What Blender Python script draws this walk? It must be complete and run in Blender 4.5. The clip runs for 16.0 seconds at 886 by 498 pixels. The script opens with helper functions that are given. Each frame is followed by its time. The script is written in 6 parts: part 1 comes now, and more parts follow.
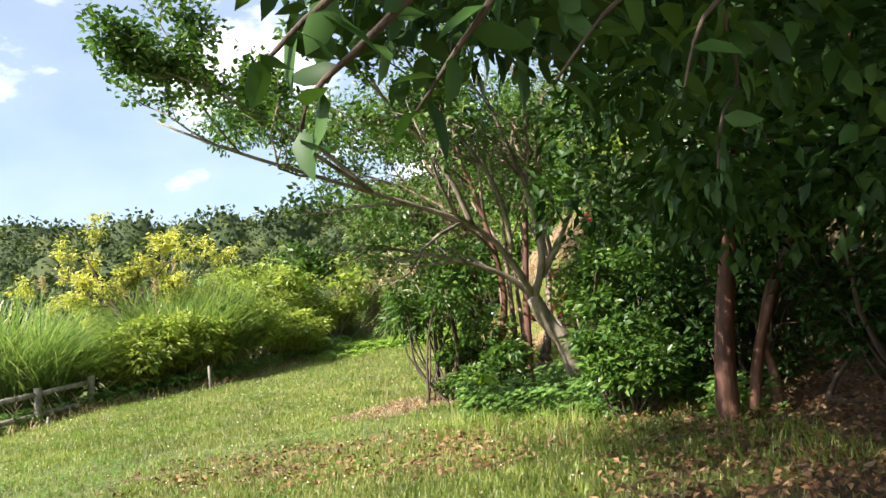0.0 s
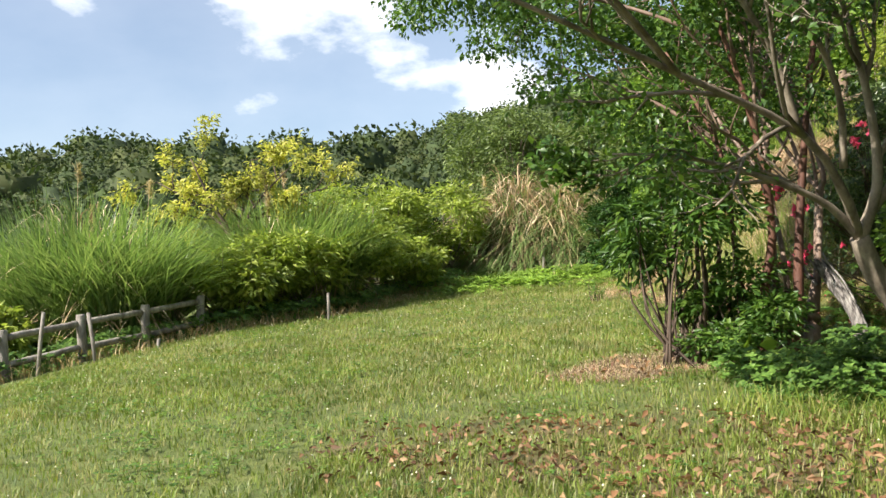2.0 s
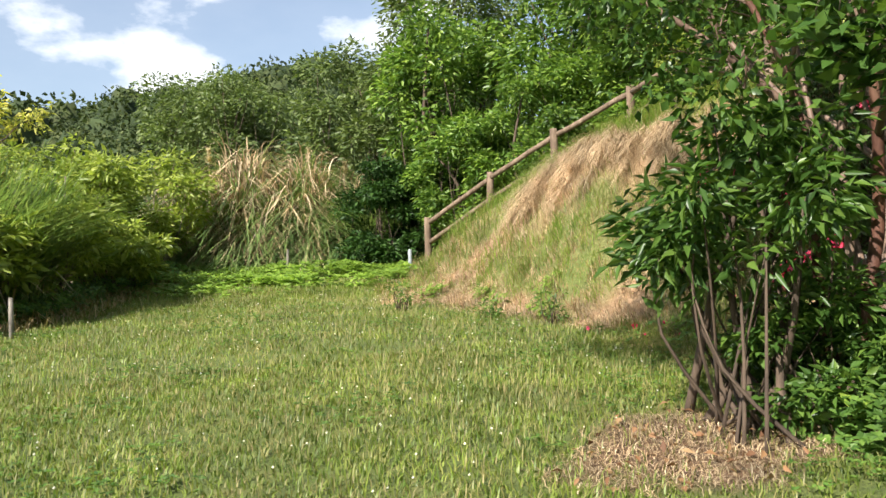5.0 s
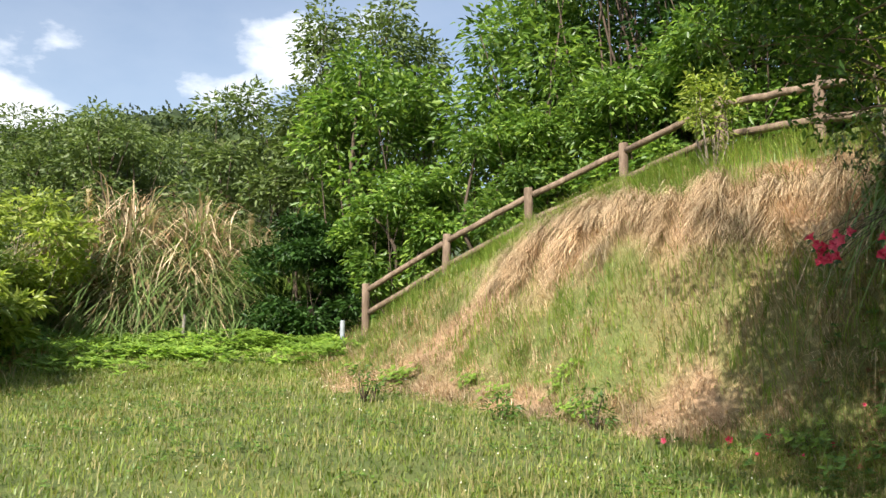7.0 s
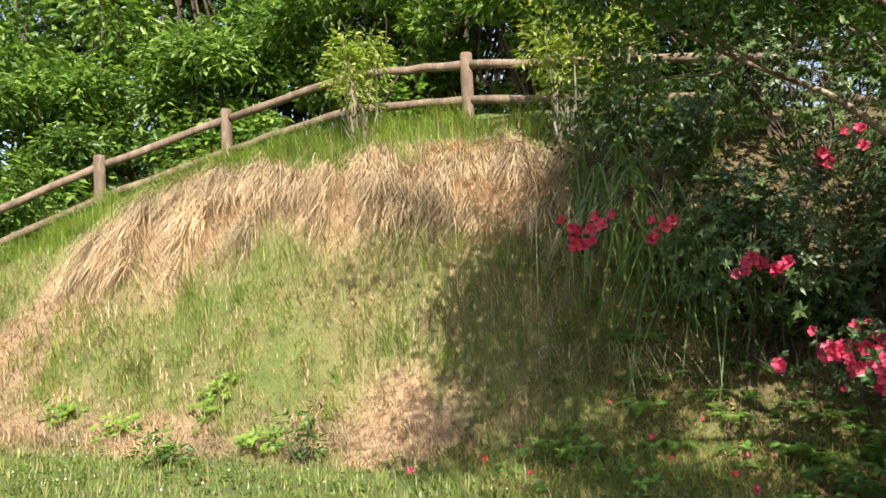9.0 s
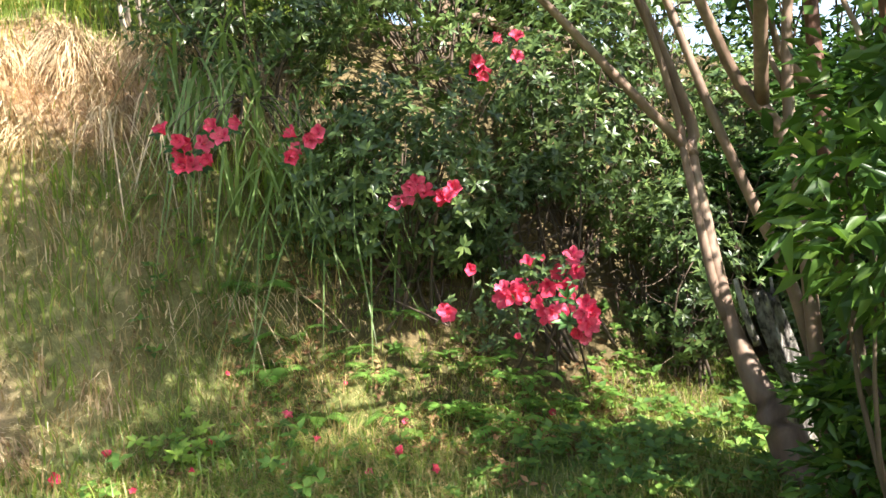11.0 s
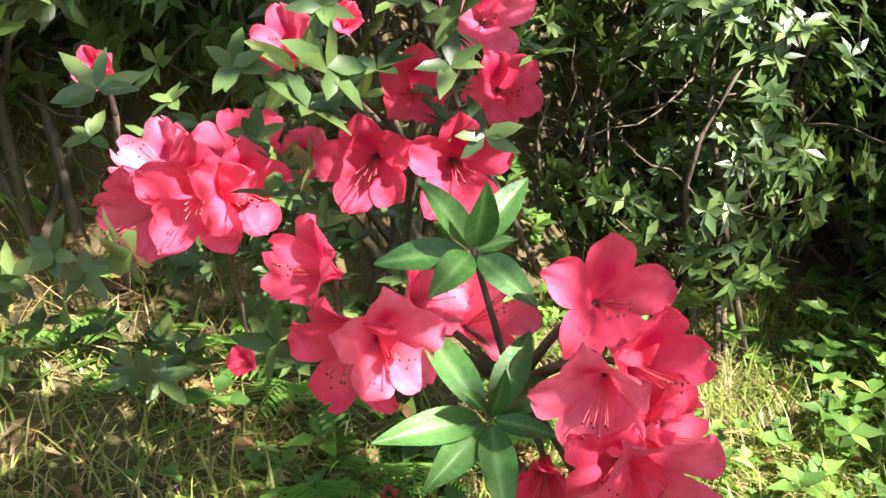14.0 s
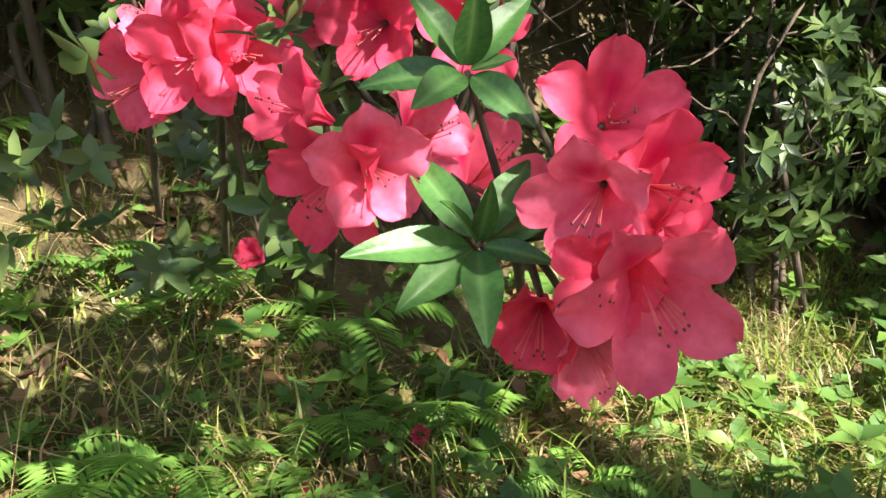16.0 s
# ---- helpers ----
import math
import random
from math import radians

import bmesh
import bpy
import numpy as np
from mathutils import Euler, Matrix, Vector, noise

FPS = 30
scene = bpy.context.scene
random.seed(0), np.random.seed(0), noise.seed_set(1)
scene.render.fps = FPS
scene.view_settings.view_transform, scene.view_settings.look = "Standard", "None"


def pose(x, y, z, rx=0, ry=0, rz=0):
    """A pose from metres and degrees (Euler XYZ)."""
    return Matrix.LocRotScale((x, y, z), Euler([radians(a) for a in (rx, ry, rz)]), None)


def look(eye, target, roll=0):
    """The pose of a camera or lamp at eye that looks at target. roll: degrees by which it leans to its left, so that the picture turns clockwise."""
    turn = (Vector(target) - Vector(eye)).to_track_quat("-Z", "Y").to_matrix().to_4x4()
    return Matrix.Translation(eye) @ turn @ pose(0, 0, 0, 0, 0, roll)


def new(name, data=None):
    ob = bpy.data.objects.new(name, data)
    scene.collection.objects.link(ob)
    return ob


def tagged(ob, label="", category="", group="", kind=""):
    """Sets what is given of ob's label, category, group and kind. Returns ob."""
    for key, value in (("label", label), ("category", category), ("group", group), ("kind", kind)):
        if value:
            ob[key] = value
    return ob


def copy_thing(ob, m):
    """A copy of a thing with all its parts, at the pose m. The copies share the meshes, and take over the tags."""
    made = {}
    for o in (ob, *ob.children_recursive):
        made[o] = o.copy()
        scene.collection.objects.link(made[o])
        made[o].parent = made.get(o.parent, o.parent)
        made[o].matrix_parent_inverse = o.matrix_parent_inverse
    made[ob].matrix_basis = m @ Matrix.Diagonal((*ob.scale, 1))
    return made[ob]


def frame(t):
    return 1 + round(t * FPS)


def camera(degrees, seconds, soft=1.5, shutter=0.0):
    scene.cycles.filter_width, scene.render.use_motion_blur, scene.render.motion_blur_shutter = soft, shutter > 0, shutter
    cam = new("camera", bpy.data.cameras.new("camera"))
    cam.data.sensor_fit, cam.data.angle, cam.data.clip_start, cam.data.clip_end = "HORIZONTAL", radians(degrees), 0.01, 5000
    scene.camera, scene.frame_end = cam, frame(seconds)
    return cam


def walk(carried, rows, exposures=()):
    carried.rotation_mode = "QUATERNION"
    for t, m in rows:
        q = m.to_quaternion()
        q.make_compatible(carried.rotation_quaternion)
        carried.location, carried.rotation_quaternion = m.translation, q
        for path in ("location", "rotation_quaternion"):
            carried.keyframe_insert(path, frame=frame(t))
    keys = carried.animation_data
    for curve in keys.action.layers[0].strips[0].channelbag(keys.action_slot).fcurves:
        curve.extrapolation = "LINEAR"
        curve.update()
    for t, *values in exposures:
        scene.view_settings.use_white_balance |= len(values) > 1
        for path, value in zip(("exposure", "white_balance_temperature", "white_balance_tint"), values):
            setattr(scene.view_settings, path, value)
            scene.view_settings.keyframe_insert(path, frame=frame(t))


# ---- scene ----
cam = camera(54.9, 16.0)
METRES, EYE, TILT, LEAN, TURN = 18.0, 1.14, 6.25, 6.5, 0.0
ROWS = [
    (0.0, 0.0, 0.0, 0.0, 0.0, 0.0, 0.0),
    (0.5, -0.0255, 0.0321, -0.0046, 1.23, -1.53, -0.78),
    (1.0, -0.0497, 0.0598, -0.0075, 2.0, -2.22, -1.6),
    (1.5, -0.0761, 0.0927, -0.0134, 2.73, -3.16, -2.68),
    (2.0, -0.0972, 0.1238, -0.016, 4.12, -4.38, -3.52),
    (2.5, -0.1124, 0.1603, -0.0209, 3.83, -4.87, -3.19),
    (3.0, -0.1287, 0.1975, -0.0243, 1.13, -4.8, -2.59),
    (3.5, -0.1416, 0.2372, -0.0304, -3.08, -4.78, -3.28),
    (4.0, -0.156, 0.2752, -0.0339, -8.86, -4.82, -4.72),
    (6.5, -0.2036, 0.4653, -0.0511, -25.53, 1.33, -8.01),
    (7.0, -0.2109, 0.502, -0.0524, -27.91, 2.97, -8.86),
    (7.5, -0.2133, 0.5416, -0.0548, -33.85, 4.63, -8.9),
    (8.0, -0.2171, 0.5788, -0.0588, -42.36, 5.68, -8.25),
    (8.5, -0.2144, 0.6114, -0.0594, -51.96, 6.73, -7.62),
    (9.0, -0.2136, 0.6431, -0.0613, -63.9, 7.31, -6.05),
    (9.5, -0.2085, 0.6738, -0.0622, -76.59, 5.92, -4.34),
    (10.3333, -0.1821, 0.6963, -0.0605, -90.1578, 5.1033, -2.4637),
    (11.1667, -0.1310, 0.6879, -0.0549, -95.8622, 5.3567, -1.6863),
    (12.0, -0.0744, 0.673, -0.049, -98.31, 4.48, -1.59),
    (12.5, -0.0391, 0.6663, -0.0457, -99.88, 3.03, -1.66),
    (13.0, -0.0072, 0.6608, -0.0448, -101.66, 0.8, -2.03),
    (13.5, 0.0178, 0.6564, -0.0432, -103.5, -2.52, -2.06),
    (14.0, 0.0349, 0.6518, -0.0436, -105.73, -6.6, -2.25),
    (14.5, 0.0398, 0.6491, -0.0481, -106.32, -9.07, -2.28),
    (15.0, 0.041, 0.6474, -0.0498, -105.85, -10.39, -2.31),
    (15.5, 0.0402, 0.648, -0.0496, -104.77, -10.33, -2.37),
    (16.0, 0.0366, 0.6483, -0.0501, -101.59, -7.29, -2.33),
]
walk(cam, [(t, pose(0, 0, EYE, TILT, LEAN, TURN) @ pose(METRES * x, METRES * y, METRES * z, 90 + pitch, roll, yaw)) for t, x, y, z, yaw, pitch, roll in ROWS],
     [(0.0, 1.52), (0.5, 1.05), (1.0, 1.06), (2.0, 1.15), (3.5, 1.12), (6.5, 1.05), (7.5, 1.08), (8.5, 1.22), (9.5, 1.32), (12.0, 2.65), (12.8, 2.65), (14.0, 2.6), (14.7, 2.3), (16.0, 2.25)])

# ---- sky and sun ----
SUN = Vector((-0.66, -0.44, 0.72)).normalized()
sun = new("sun", bpy.data.lights.new("sun", "SUN"))
sun.data.energy, sun.data.angle, sun.data.color = 5.0, radians(0.6), (1.0, 0.94, 0.86)
sun.matrix_world = look((-40, -26, 43), Vector((-40, -26, 43)) - SUN)

world = bpy.data.worlds.new("sky")
scene.world = world
world.use_nodes = True
wn, wl = world.node_tree.nodes, world.node_tree.links
wn.clear()
sky = wn.new("ShaderNodeTexSky")
sky.sky_type, sky.sun_disc = "NISHITA", False
sky.sun_elevation, sky.sun_rotation = math.asin(SUN.z), math.atan2(SUN.x, SUN.y)
sky.air_density, sky.dust_density, sky.ozone_density = 1.0, 1.2, 1.2
wco = wn.new("ShaderNodeTexCoord")
wmap = wn.new("ShaderNodeMapping")
wmap.inputs["Scale"].default_value = (1.0, 1.0, 2.0)
wmap.inputs["Location"].default_value = (0.35, 0.1, 0.0)
cloud = wn.new("ShaderNodeTexNoise")
cloud.inputs["Scale"].default_value, cloud.inputs["Detail"].default_value, cloud.inputs["Roughness"].default_value = 5.0, 7.0, 0.55
heaps = cloud.outputs["Fac"]
for az, el, near, gain in ((-11, 17, 0.988, 0.12), (-3, 12.5, 0.992, 0.10), (6, 15.5, 0.991, 0.13), (14, 19, 0.993, 0.12), (-24, 9, 0.992, 0.08)):
    dot = wn.new("ShaderNodeVectorMath")
    dot.operation = "DOT_PRODUCT"
    dot.inputs[1].default_value = (math.sin(radians(az)) * math.cos(radians(el)), math.cos(radians(az)) * math.cos(radians(el)), math.sin(radians(el)))
    wl.new(wco.outputs["Generated"], dot.inputs[0])
    rng_ = wn.new("ShaderNodeMapRange")
    rng_.interpolation_type = "SMOOTHSTEP"
    rng_.inputs["From Min"].default_value, rng_.inputs["From Max"].default_value = near, 0.999
    rng_.inputs["To Min"].default_value, rng_.inputs["To Max"].default_value = 0.0, gain
    wl.new(dot.outputs["Value"], rng_.inputs["Value"])
    add = wn.new("ShaderNodeMath")
    wl.new(heaps, add.inputs[0])
    wl.new(rng_.outputs[0], add.inputs[1])
    heaps = add.outputs[0]
cramp = wn.new("ShaderNodeValToRGB")
ce = cramp.color_ramp.elements
ce[0].position, ce[0].color = 0.35, (0.10, 0.10, 0.10, 1)
ce[1].position, ce[1].color = 0.74, (1, 1, 1, 1)
mid = ce.new(0.62)
mid.color = (0.17, 0.17, 0.17, 1)
wmix = wn.new("ShaderNodeMixRGB")
wmix.inputs[2].default_value = (8.4, 8.6, 9.0, 1)
wbg = wn.new("ShaderNodeBackground")
wbg.inputs["Strength"].default_value = 0.08
wout = wn.new("ShaderNodeOutputWorld")
wl.new(wco.outputs["Generated"], wmap.inputs["Vector"])
wl.new(wmap.outputs["Vector"], cloud.inputs["Vector"])
wl.new(heaps, cramp.inputs["Fac"])
wl.new(cramp.outputs["Color"], wmix.inputs["Fac"])
wl.new(sky.outputs["Color"], wmix.inputs[1])
wl.new(wmix.outputs["Color"], wbg.inputs["Color"])
wl.new(wbg.outputs["Background"], wout.inputs["Surface"])

# ---- materials ----


def node_material(name):
    m = bpy.data.materials.new(name)
    m.use_nodes = True
    n, l = m.node_tree.nodes, m.node_tree.links
    return m, n, l, n["Principled BSDF"]


def ramp(n, l, fac, stops):
    r = n.new("ShaderNodeValToRGB")
    e = r.color_ramp.elements
    while len(e) < len(stops):
        e.new(0.5)
    for k, (p, c) in enumerate(stops):
        e[k].position, e[k].color = p, (*c, 1)
    l.new(fac, r.inputs["Fac"])
    return r.outputs["Color"]


def noise_tex(n, l, scale, detail=4.0, vector=None, rough=0.6):
    t = n.new("ShaderNodeTexNoise")
    t.inputs["Scale"].default_value, t.inputs["Detail"].default_value, t.inputs["Roughness"].default_value = scale, detail, rough
    if vector is not None:
        l.new(vector, t.inputs["Vector"])
    return t.outputs["Fac"]


def mix(n, l, fac, a, b, mode="MIX"):
    m = n.new("ShaderNodeMixRGB")
    m.blend_type = mode
    for k, v in enumerate((fac, a, b)):
        if isinstance(v, bpy.types.NodeSocket):
            l.new(v, m.inputs[k])
        else:
            m.inputs[k].default_value = v if k == 0 else (*v, 1)
    return m.outputs[0]


def leafy(name, colours, through_light=0.3, rough=0.45, patch=1.2, spec=0.4, glow=(1.35, 1.42, 0.8)):
    """Leaves and blades: colour by single leaf and by patches, light passing through."""
    m, n, l, b = node_material(name)
    geo = n.new("ShaderNodeNewGeometry")
    k = len(colours) - 1
    col = ramp(n, l, geo.outputs["Random Per Island"], [(i / max(k, 1), c) for i, c in enumerate(colours)])
    big = noise_tex(n, l, patch, 3.0, geo.outputs["Position"])
    tone = ramp(n, l, big, [(0.3, (0.55, 0.58, 0.54)), (0.7, (1.3, 1.25, 1.1))])
    col = mix(n, l, 1.0, col, tone, "MULTIPLY")
    l.new(col, b.inputs["Base Color"])
    b.inputs["Roughness"].default_value = rough
    b.inputs["Specular IOR Level"].default_value = spec
    t = n.new("ShaderNodeBsdfTranslucent")
    warm = mix(n, l, 1.0, col, glow, "MULTIPLY")
    l.new(warm, t.inputs["Color"])
    s = n.new("ShaderNodeMixShader")
    s.inputs[0].default_value = through_light
    l.new(b.outputs[0], s.inputs[1])
    l.new(t.outputs[0], s.inputs[2])
    l.new(s.outputs[0], n["Material Output"].inputs["Surface"])
    return m


def rough_stuff(name, stops, scale=6.0, bump=0.4, rough=0.85, stretch=(1, 1, 1), fine=40.0):
    """Bark, wood, soil and stone: two scales of colour and a relief."""
    m, n, l, b = node_material(name)
    co = n.new("ShaderNodeTexCoord")
    mp = n.new("ShaderNodeMapping")
    mp.inputs["Scale"].default_value = stretch
    l.new(co.outputs["Object"], mp.inputs["Vector"])
    big = noise_tex(n, l, scale, 6.0, mp.outputs["Vector"])
    small = noise_tex(n, l, fine, 5.0, mp.outputs["Vector"], 0.7)
    col = ramp(n, l, big, stops)
    col = mix(n, l, 0.55, col, ramp(n, l, small, [(0.3, (0.45, 0.45, 0.45)), (0.7, (1.3, 1.3, 1.3))]), "MULTIPLY")
    l.new(col, b.inputs["Base Color"])
    b.inputs["Roughness"].default_value = rough
    bp = n.new("ShaderNodeBump")
    bp.inputs["Strength"].default_value, bp.inputs["Distance"].default_value = bump, 0.02
    l.new(small, bp.inputs["Height"])
    l.new(bp.outputs["Normal"], b.inputs["Normal"])
    return m


LAWN = leafy("lawn_blade", [(0.10, 0.17, 0.03), (0.165, 0.24, 0.04), (0.235, 0.29, 0.06), (0.30, 0.28, 0.12)], 0.35, patch=1.4)
LAWN_DRY = leafy("dry_blade", [(0.34, 0.24, 0.12), (0.45, 0.33, 0.18), (0.52, 0.41, 0.24)], 0.25, 0.6, patch=1.0)
SWARD_DRY = leafy("sward_dry_blade", [(0.22, 0.22, 0.08), (0.30, 0.27, 0.12), (0.38, 0.32, 0.17)], 0.3, 0.6, patch=1.0)
BANK_BLADE = leafy("bank_blade", [(0.13, 0.22, 0.04), (0.23, 0.32, 0.07), (0.34, 0.40, 0.12)], 0.4, patch=1.6)
STRAW = leafy("straw", [(0.25, 0.165, 0.095), (0.46, 0.335, 0.21), (0.62, 0.48, 0.33), (0.76, 0.62, 0.46)], 0.2, 0.6, patch=1.5, glow=(1.1, 1.05, 1.0))
WEED = leafy("weed_leaf", [(0.06, 0.13, 0.03), (0.11, 0.21, 0.045), (0.19, 0.31, 0.07)], 0.38, patch=3.0)
FERN = leafy("fern_leaf", [(0.12, 0.26, 0.05), (0.20, 0.36, 0.08)], 0.4)
REED = leafy("reed_blade", [(0.12, 0.20, 0.07), (0.19, 0.29, 0.10), (0.32, 0.39, 0.17)], 0.4, 0.4)
AZALEA_LEAF = leafy("azalea_leaf", [(0.045, 0.08, 0.030), (0.075, 0.125, 0.042), (0.14, 0.195, 0.068)], 0.22, 0.36, patch=2.5)
MYRTLE_LEAF = leafy("crape_myrtle_leaf", [(0.042, 0.095, 0.022), (0.075, 0.155, 0.032), (0.14, 0.23, 0.045)], 0.36, 0.38)
# Shade is put into this colour: foliage that stands in shade, painted darker.
SHADE_LEAF = leafy("shaded_leaf", [(0.022, 0.055, 0.014), (0.035, 0.085, 0.018), (0.055, 0.115, 0.024)], 0.2, 0.5, spec=0.25)
WOOD_LEAF = leafy("woodland_leaf", [(0.065, 0.13, 0.028), (0.125, 0.225, 0.045), (0.27, 0.38, 0.08)], 0.38, 0.4, patch=0.8)
PALE_LEAF = leafy("pale_leaf", [(0.09, 0.14, 0.045), (0.13, 0.18, 0.06), (0.17, 0.22, 0.08)], 0.3, 0.5)
YELLOW_LEAF = leafy("yellow_leaf", [(0.32, 0.36, 0.08), (0.48, 0.48, 0.12), (0.62, 0.56, 0.18)], 0.45, 0.5)
LIME_LEAF = leafy("lime_leaf", [(0.18, 0.25, 0.05), (0.28, 0.35, 0.075), (0.40, 0.45, 0.115)], 0.42, 0.45)
FAR_LEAF = leafy("far_wood_leaf", [(0.032, 0.055, 0.018), (0.05, 0.078, 0.024), (0.09, 0.11, 0.036)], 0.2, 0.8, patch=0.3)
BARK_RED = rough_stuff("peeling_red_bark", [(0.3, (0.05, 0.022, 0.015)), (0.5, (0.12, 0.048, 0.028)), (0.7, (0.20, 0.105, 0.065))], 5.0, 0.5, 0.7, (1, 1, 0.25), 22)
BARK_SMOOTH = rough_stuff("smooth_crape_bark", [(0.32, (0.12, 0.072, 0.05)), (0.52, (0.20, 0.13, 0.09)), (0.62, (0.26, 0.18, 0.13)), (0.72, (0.38, 0.30, 0.24))], 7.0, 0.12, 0.6, (1, 1, 0.3), 30)
BARK_PALE = rough_stuff("pale_bark", [(0.35, (0.11, 0.085, 0.06)), (0.55, (0.25, 0.205, 0.15)), (0.75, (0.36, 0.31, 0.24))], 6.0, 0.4, 0.85, (1, 1, 0.5), 26)
BARK_DARK = rough_stuff("dark_bark", [(0.3, (0.05, 0.035, 0.025)), (0.7, (0.13, 0.09, 0.06))], 6.0, 0.5, 0.9, (1, 1, 0.3), 26)
DEAD_WOOD = rough_stuff("grey_dead_wood", [(0.38, (0.05, 0.042, 0.038)), (0.5, (0.26, 0.235, 0.21)), (0.68, (0.44, 0.41, 0.37))], 22.0, 1.0, 0.95, (1, 1, 0.2), 40)
LOG_WOOD = rough_stuff("brown_log", [(0.35, (0.12, 0.08, 0.05)), (0.55, (0.215, 0.15, 0.10)), (0.75, (0.31, 0.235, 0.165))], 9.0, 0.5, 0.85, (1, 1, 0.3), 45)
GREY_LOG = rough_stuff("weathered_grey_log", [(0.35, (0.14, 0.12, 0.10)), (0.55, (0.30, 0.27, 0.23)), (0.75, (0.42, 0.39, 0.34))], 9.0, 0.5, 0.9, (1, 1, 0.3), 45)
PIPE = rough_stuff("galvanised_pipe", [(0.4, (0.22, 0.25, 0.26)), (0.6, (0.32, 0.35, 0.36))], 12, 0.05, 0.5)
LITTER = leafy("fallen_leaf", [(0.09, 0.045, 0.025), (0.18, 0.09, 0.045), (0.28, 0.155, 0.08), (0.34, 0.23, 0.13)], 0.15, 0.7)
CLOVER = leafy("clover_head", [(0.70, 0.70, 0.58), (0.80, 0.78, 0.70)], 0.2, 0.8)
PLUME = leafy("grass_plume", [(0.40, 0.32, 0.20), (0.52, 0.44, 0.30)], 0.3, 0.8)
STAMEN = leafy("stamen", [(0.75, 0.13, 0.17), (0.85, 0.25, 0.28)], 0.2, 0.5)
ANTHER = leafy("anther", [(0.10, 0.02, 0.03), (0.22, 0.05, 0.05)], 0.0, 0.6)


def petal_material():
    m, n, l, b = node_material("azalea_petal")
    at = n.new("ShaderNodeAttribute")
    at.attribute_name = "blotch"
    inf = n.new("ShaderNodeObjectInfo")
    co = n.new("ShaderNodeTexCoord")
    tone = ramp(n, l, inf.outputs["Random"], [(0.0, (0.82, 0.07, 0.145)), (0.5, (0.87, 0.095, 0.185)), (1.0, (0.92, 0.175, 0.29))])
    veins = noise_tex(n, l, 60.0, 4.0, co.outputs["Object"])
    tone = mix(n, l, 0.7, tone, ramp(n, l, veins, [(0.35, (0.86, 0.72, 0.74)), (0.65, (1.1, 1.45, 1.4))]), "MULTIPLY")
    col = mix(n, l, at.outputs["Fac"], tone, (0.60, 0.008, 0.085))
    l.new(col, b.inputs["Base Color"])
    b.inputs["Roughness"].default_value = 0.6
    b.inputs["Specular IOR Level"].default_value = 0.2
    t = n.new("ShaderNodeBsdfTranslucent")
    l.new(col, t.inputs["Color"])
    s = n.new("ShaderNodeMixShader")
    s.inputs[0].default_value = 0.42
    l.new(b.outputs[0], s.inputs[1])
    l.new(t.outputs[0], s.inputs[2])
    l.new(s.outputs[0], n["Material Output"].inputs["Surface"])
    return m


PETAL = petal_material()


def ground_material():
    """Soil with thatch: green where the sward is, straw on the bank, brown litter under the trees."""
    m, n, l, b = node_material("ground")
    geo = n.new("ShaderNodeNewGeometry")
    pos = geo.outputs["Position"]
    a1, a2 = n.new("ShaderNodeAttribute"), n.new("ShaderNodeAttribute")
    a1.attribute_name, a2.attribute_name = "straw", "litter"
    a3 = n.new("ShaderNodeAttribute")
    a3.attribute_name = "woodland"
    big, mid, fine = noise_tex(n, l, 0.5, 5, pos), noise_tex(n, l, 5, 6, pos), noise_tex(n, l, 60, 6, pos, 0.75)
    sward = ramp(n, l, mid, [(0.3, (0.075, 0.115, 0.022)), (0.55, (0.14, 0.18, 0.04)), (0.75, (0.22, 0.21, 0.07))])
    straw = ramp(n, l, mid, [(0.3, (0.30, 0.19, 0.10)), (0.55, (0.44, 0.30, 0.18)), (0.75, (0.52, 0.39, 0.25))])
    brown = ramp(n, l, mid, [(0.3, (0.085, 0.05, 0.028)), (0.6, (0.19, 0.115, 0.065)), (0.8, (0.30, 0.19, 0.11))])
    col = mix(n, l, a1.outputs["Fac"], sward, straw)
    col = mix(n, l, a2.outputs["Fac"], col, brown)
    col = mix(n, l, a3.outputs["Fac"], col, (0.045, 0.07, 0.03))
    col = mix(n, l, 0.7, col, ramp(n, l, fine, [(0.3, (0.4, 0.4, 0.4)), (0.7, (1.35, 1.3, 1.25))]), "MULTIPLY")
    col = mix(n, l, 0.5, col, ramp(n, l, big, [(0.35, (0.8, 0.8, 0.8)), (0.65, (1.15, 1.12, 1.05))]), "MULTIPLY")
    l.new(col, b.inputs["Base Color"])
    b.inputs["Roughness"].default_value = 0.95
    bp = n.new("ShaderNodeBump")
    bp.inputs["Strength"].default_value, bp.inputs["Distance"].default_value = 0.8, 0.03
    l.new(fine, bp.inputs["Height"])
    l.new(bp.outputs["Normal"], b.inputs["Normal"])
    return m


GROUND = ground_material()

# ---- mesh helpers ----


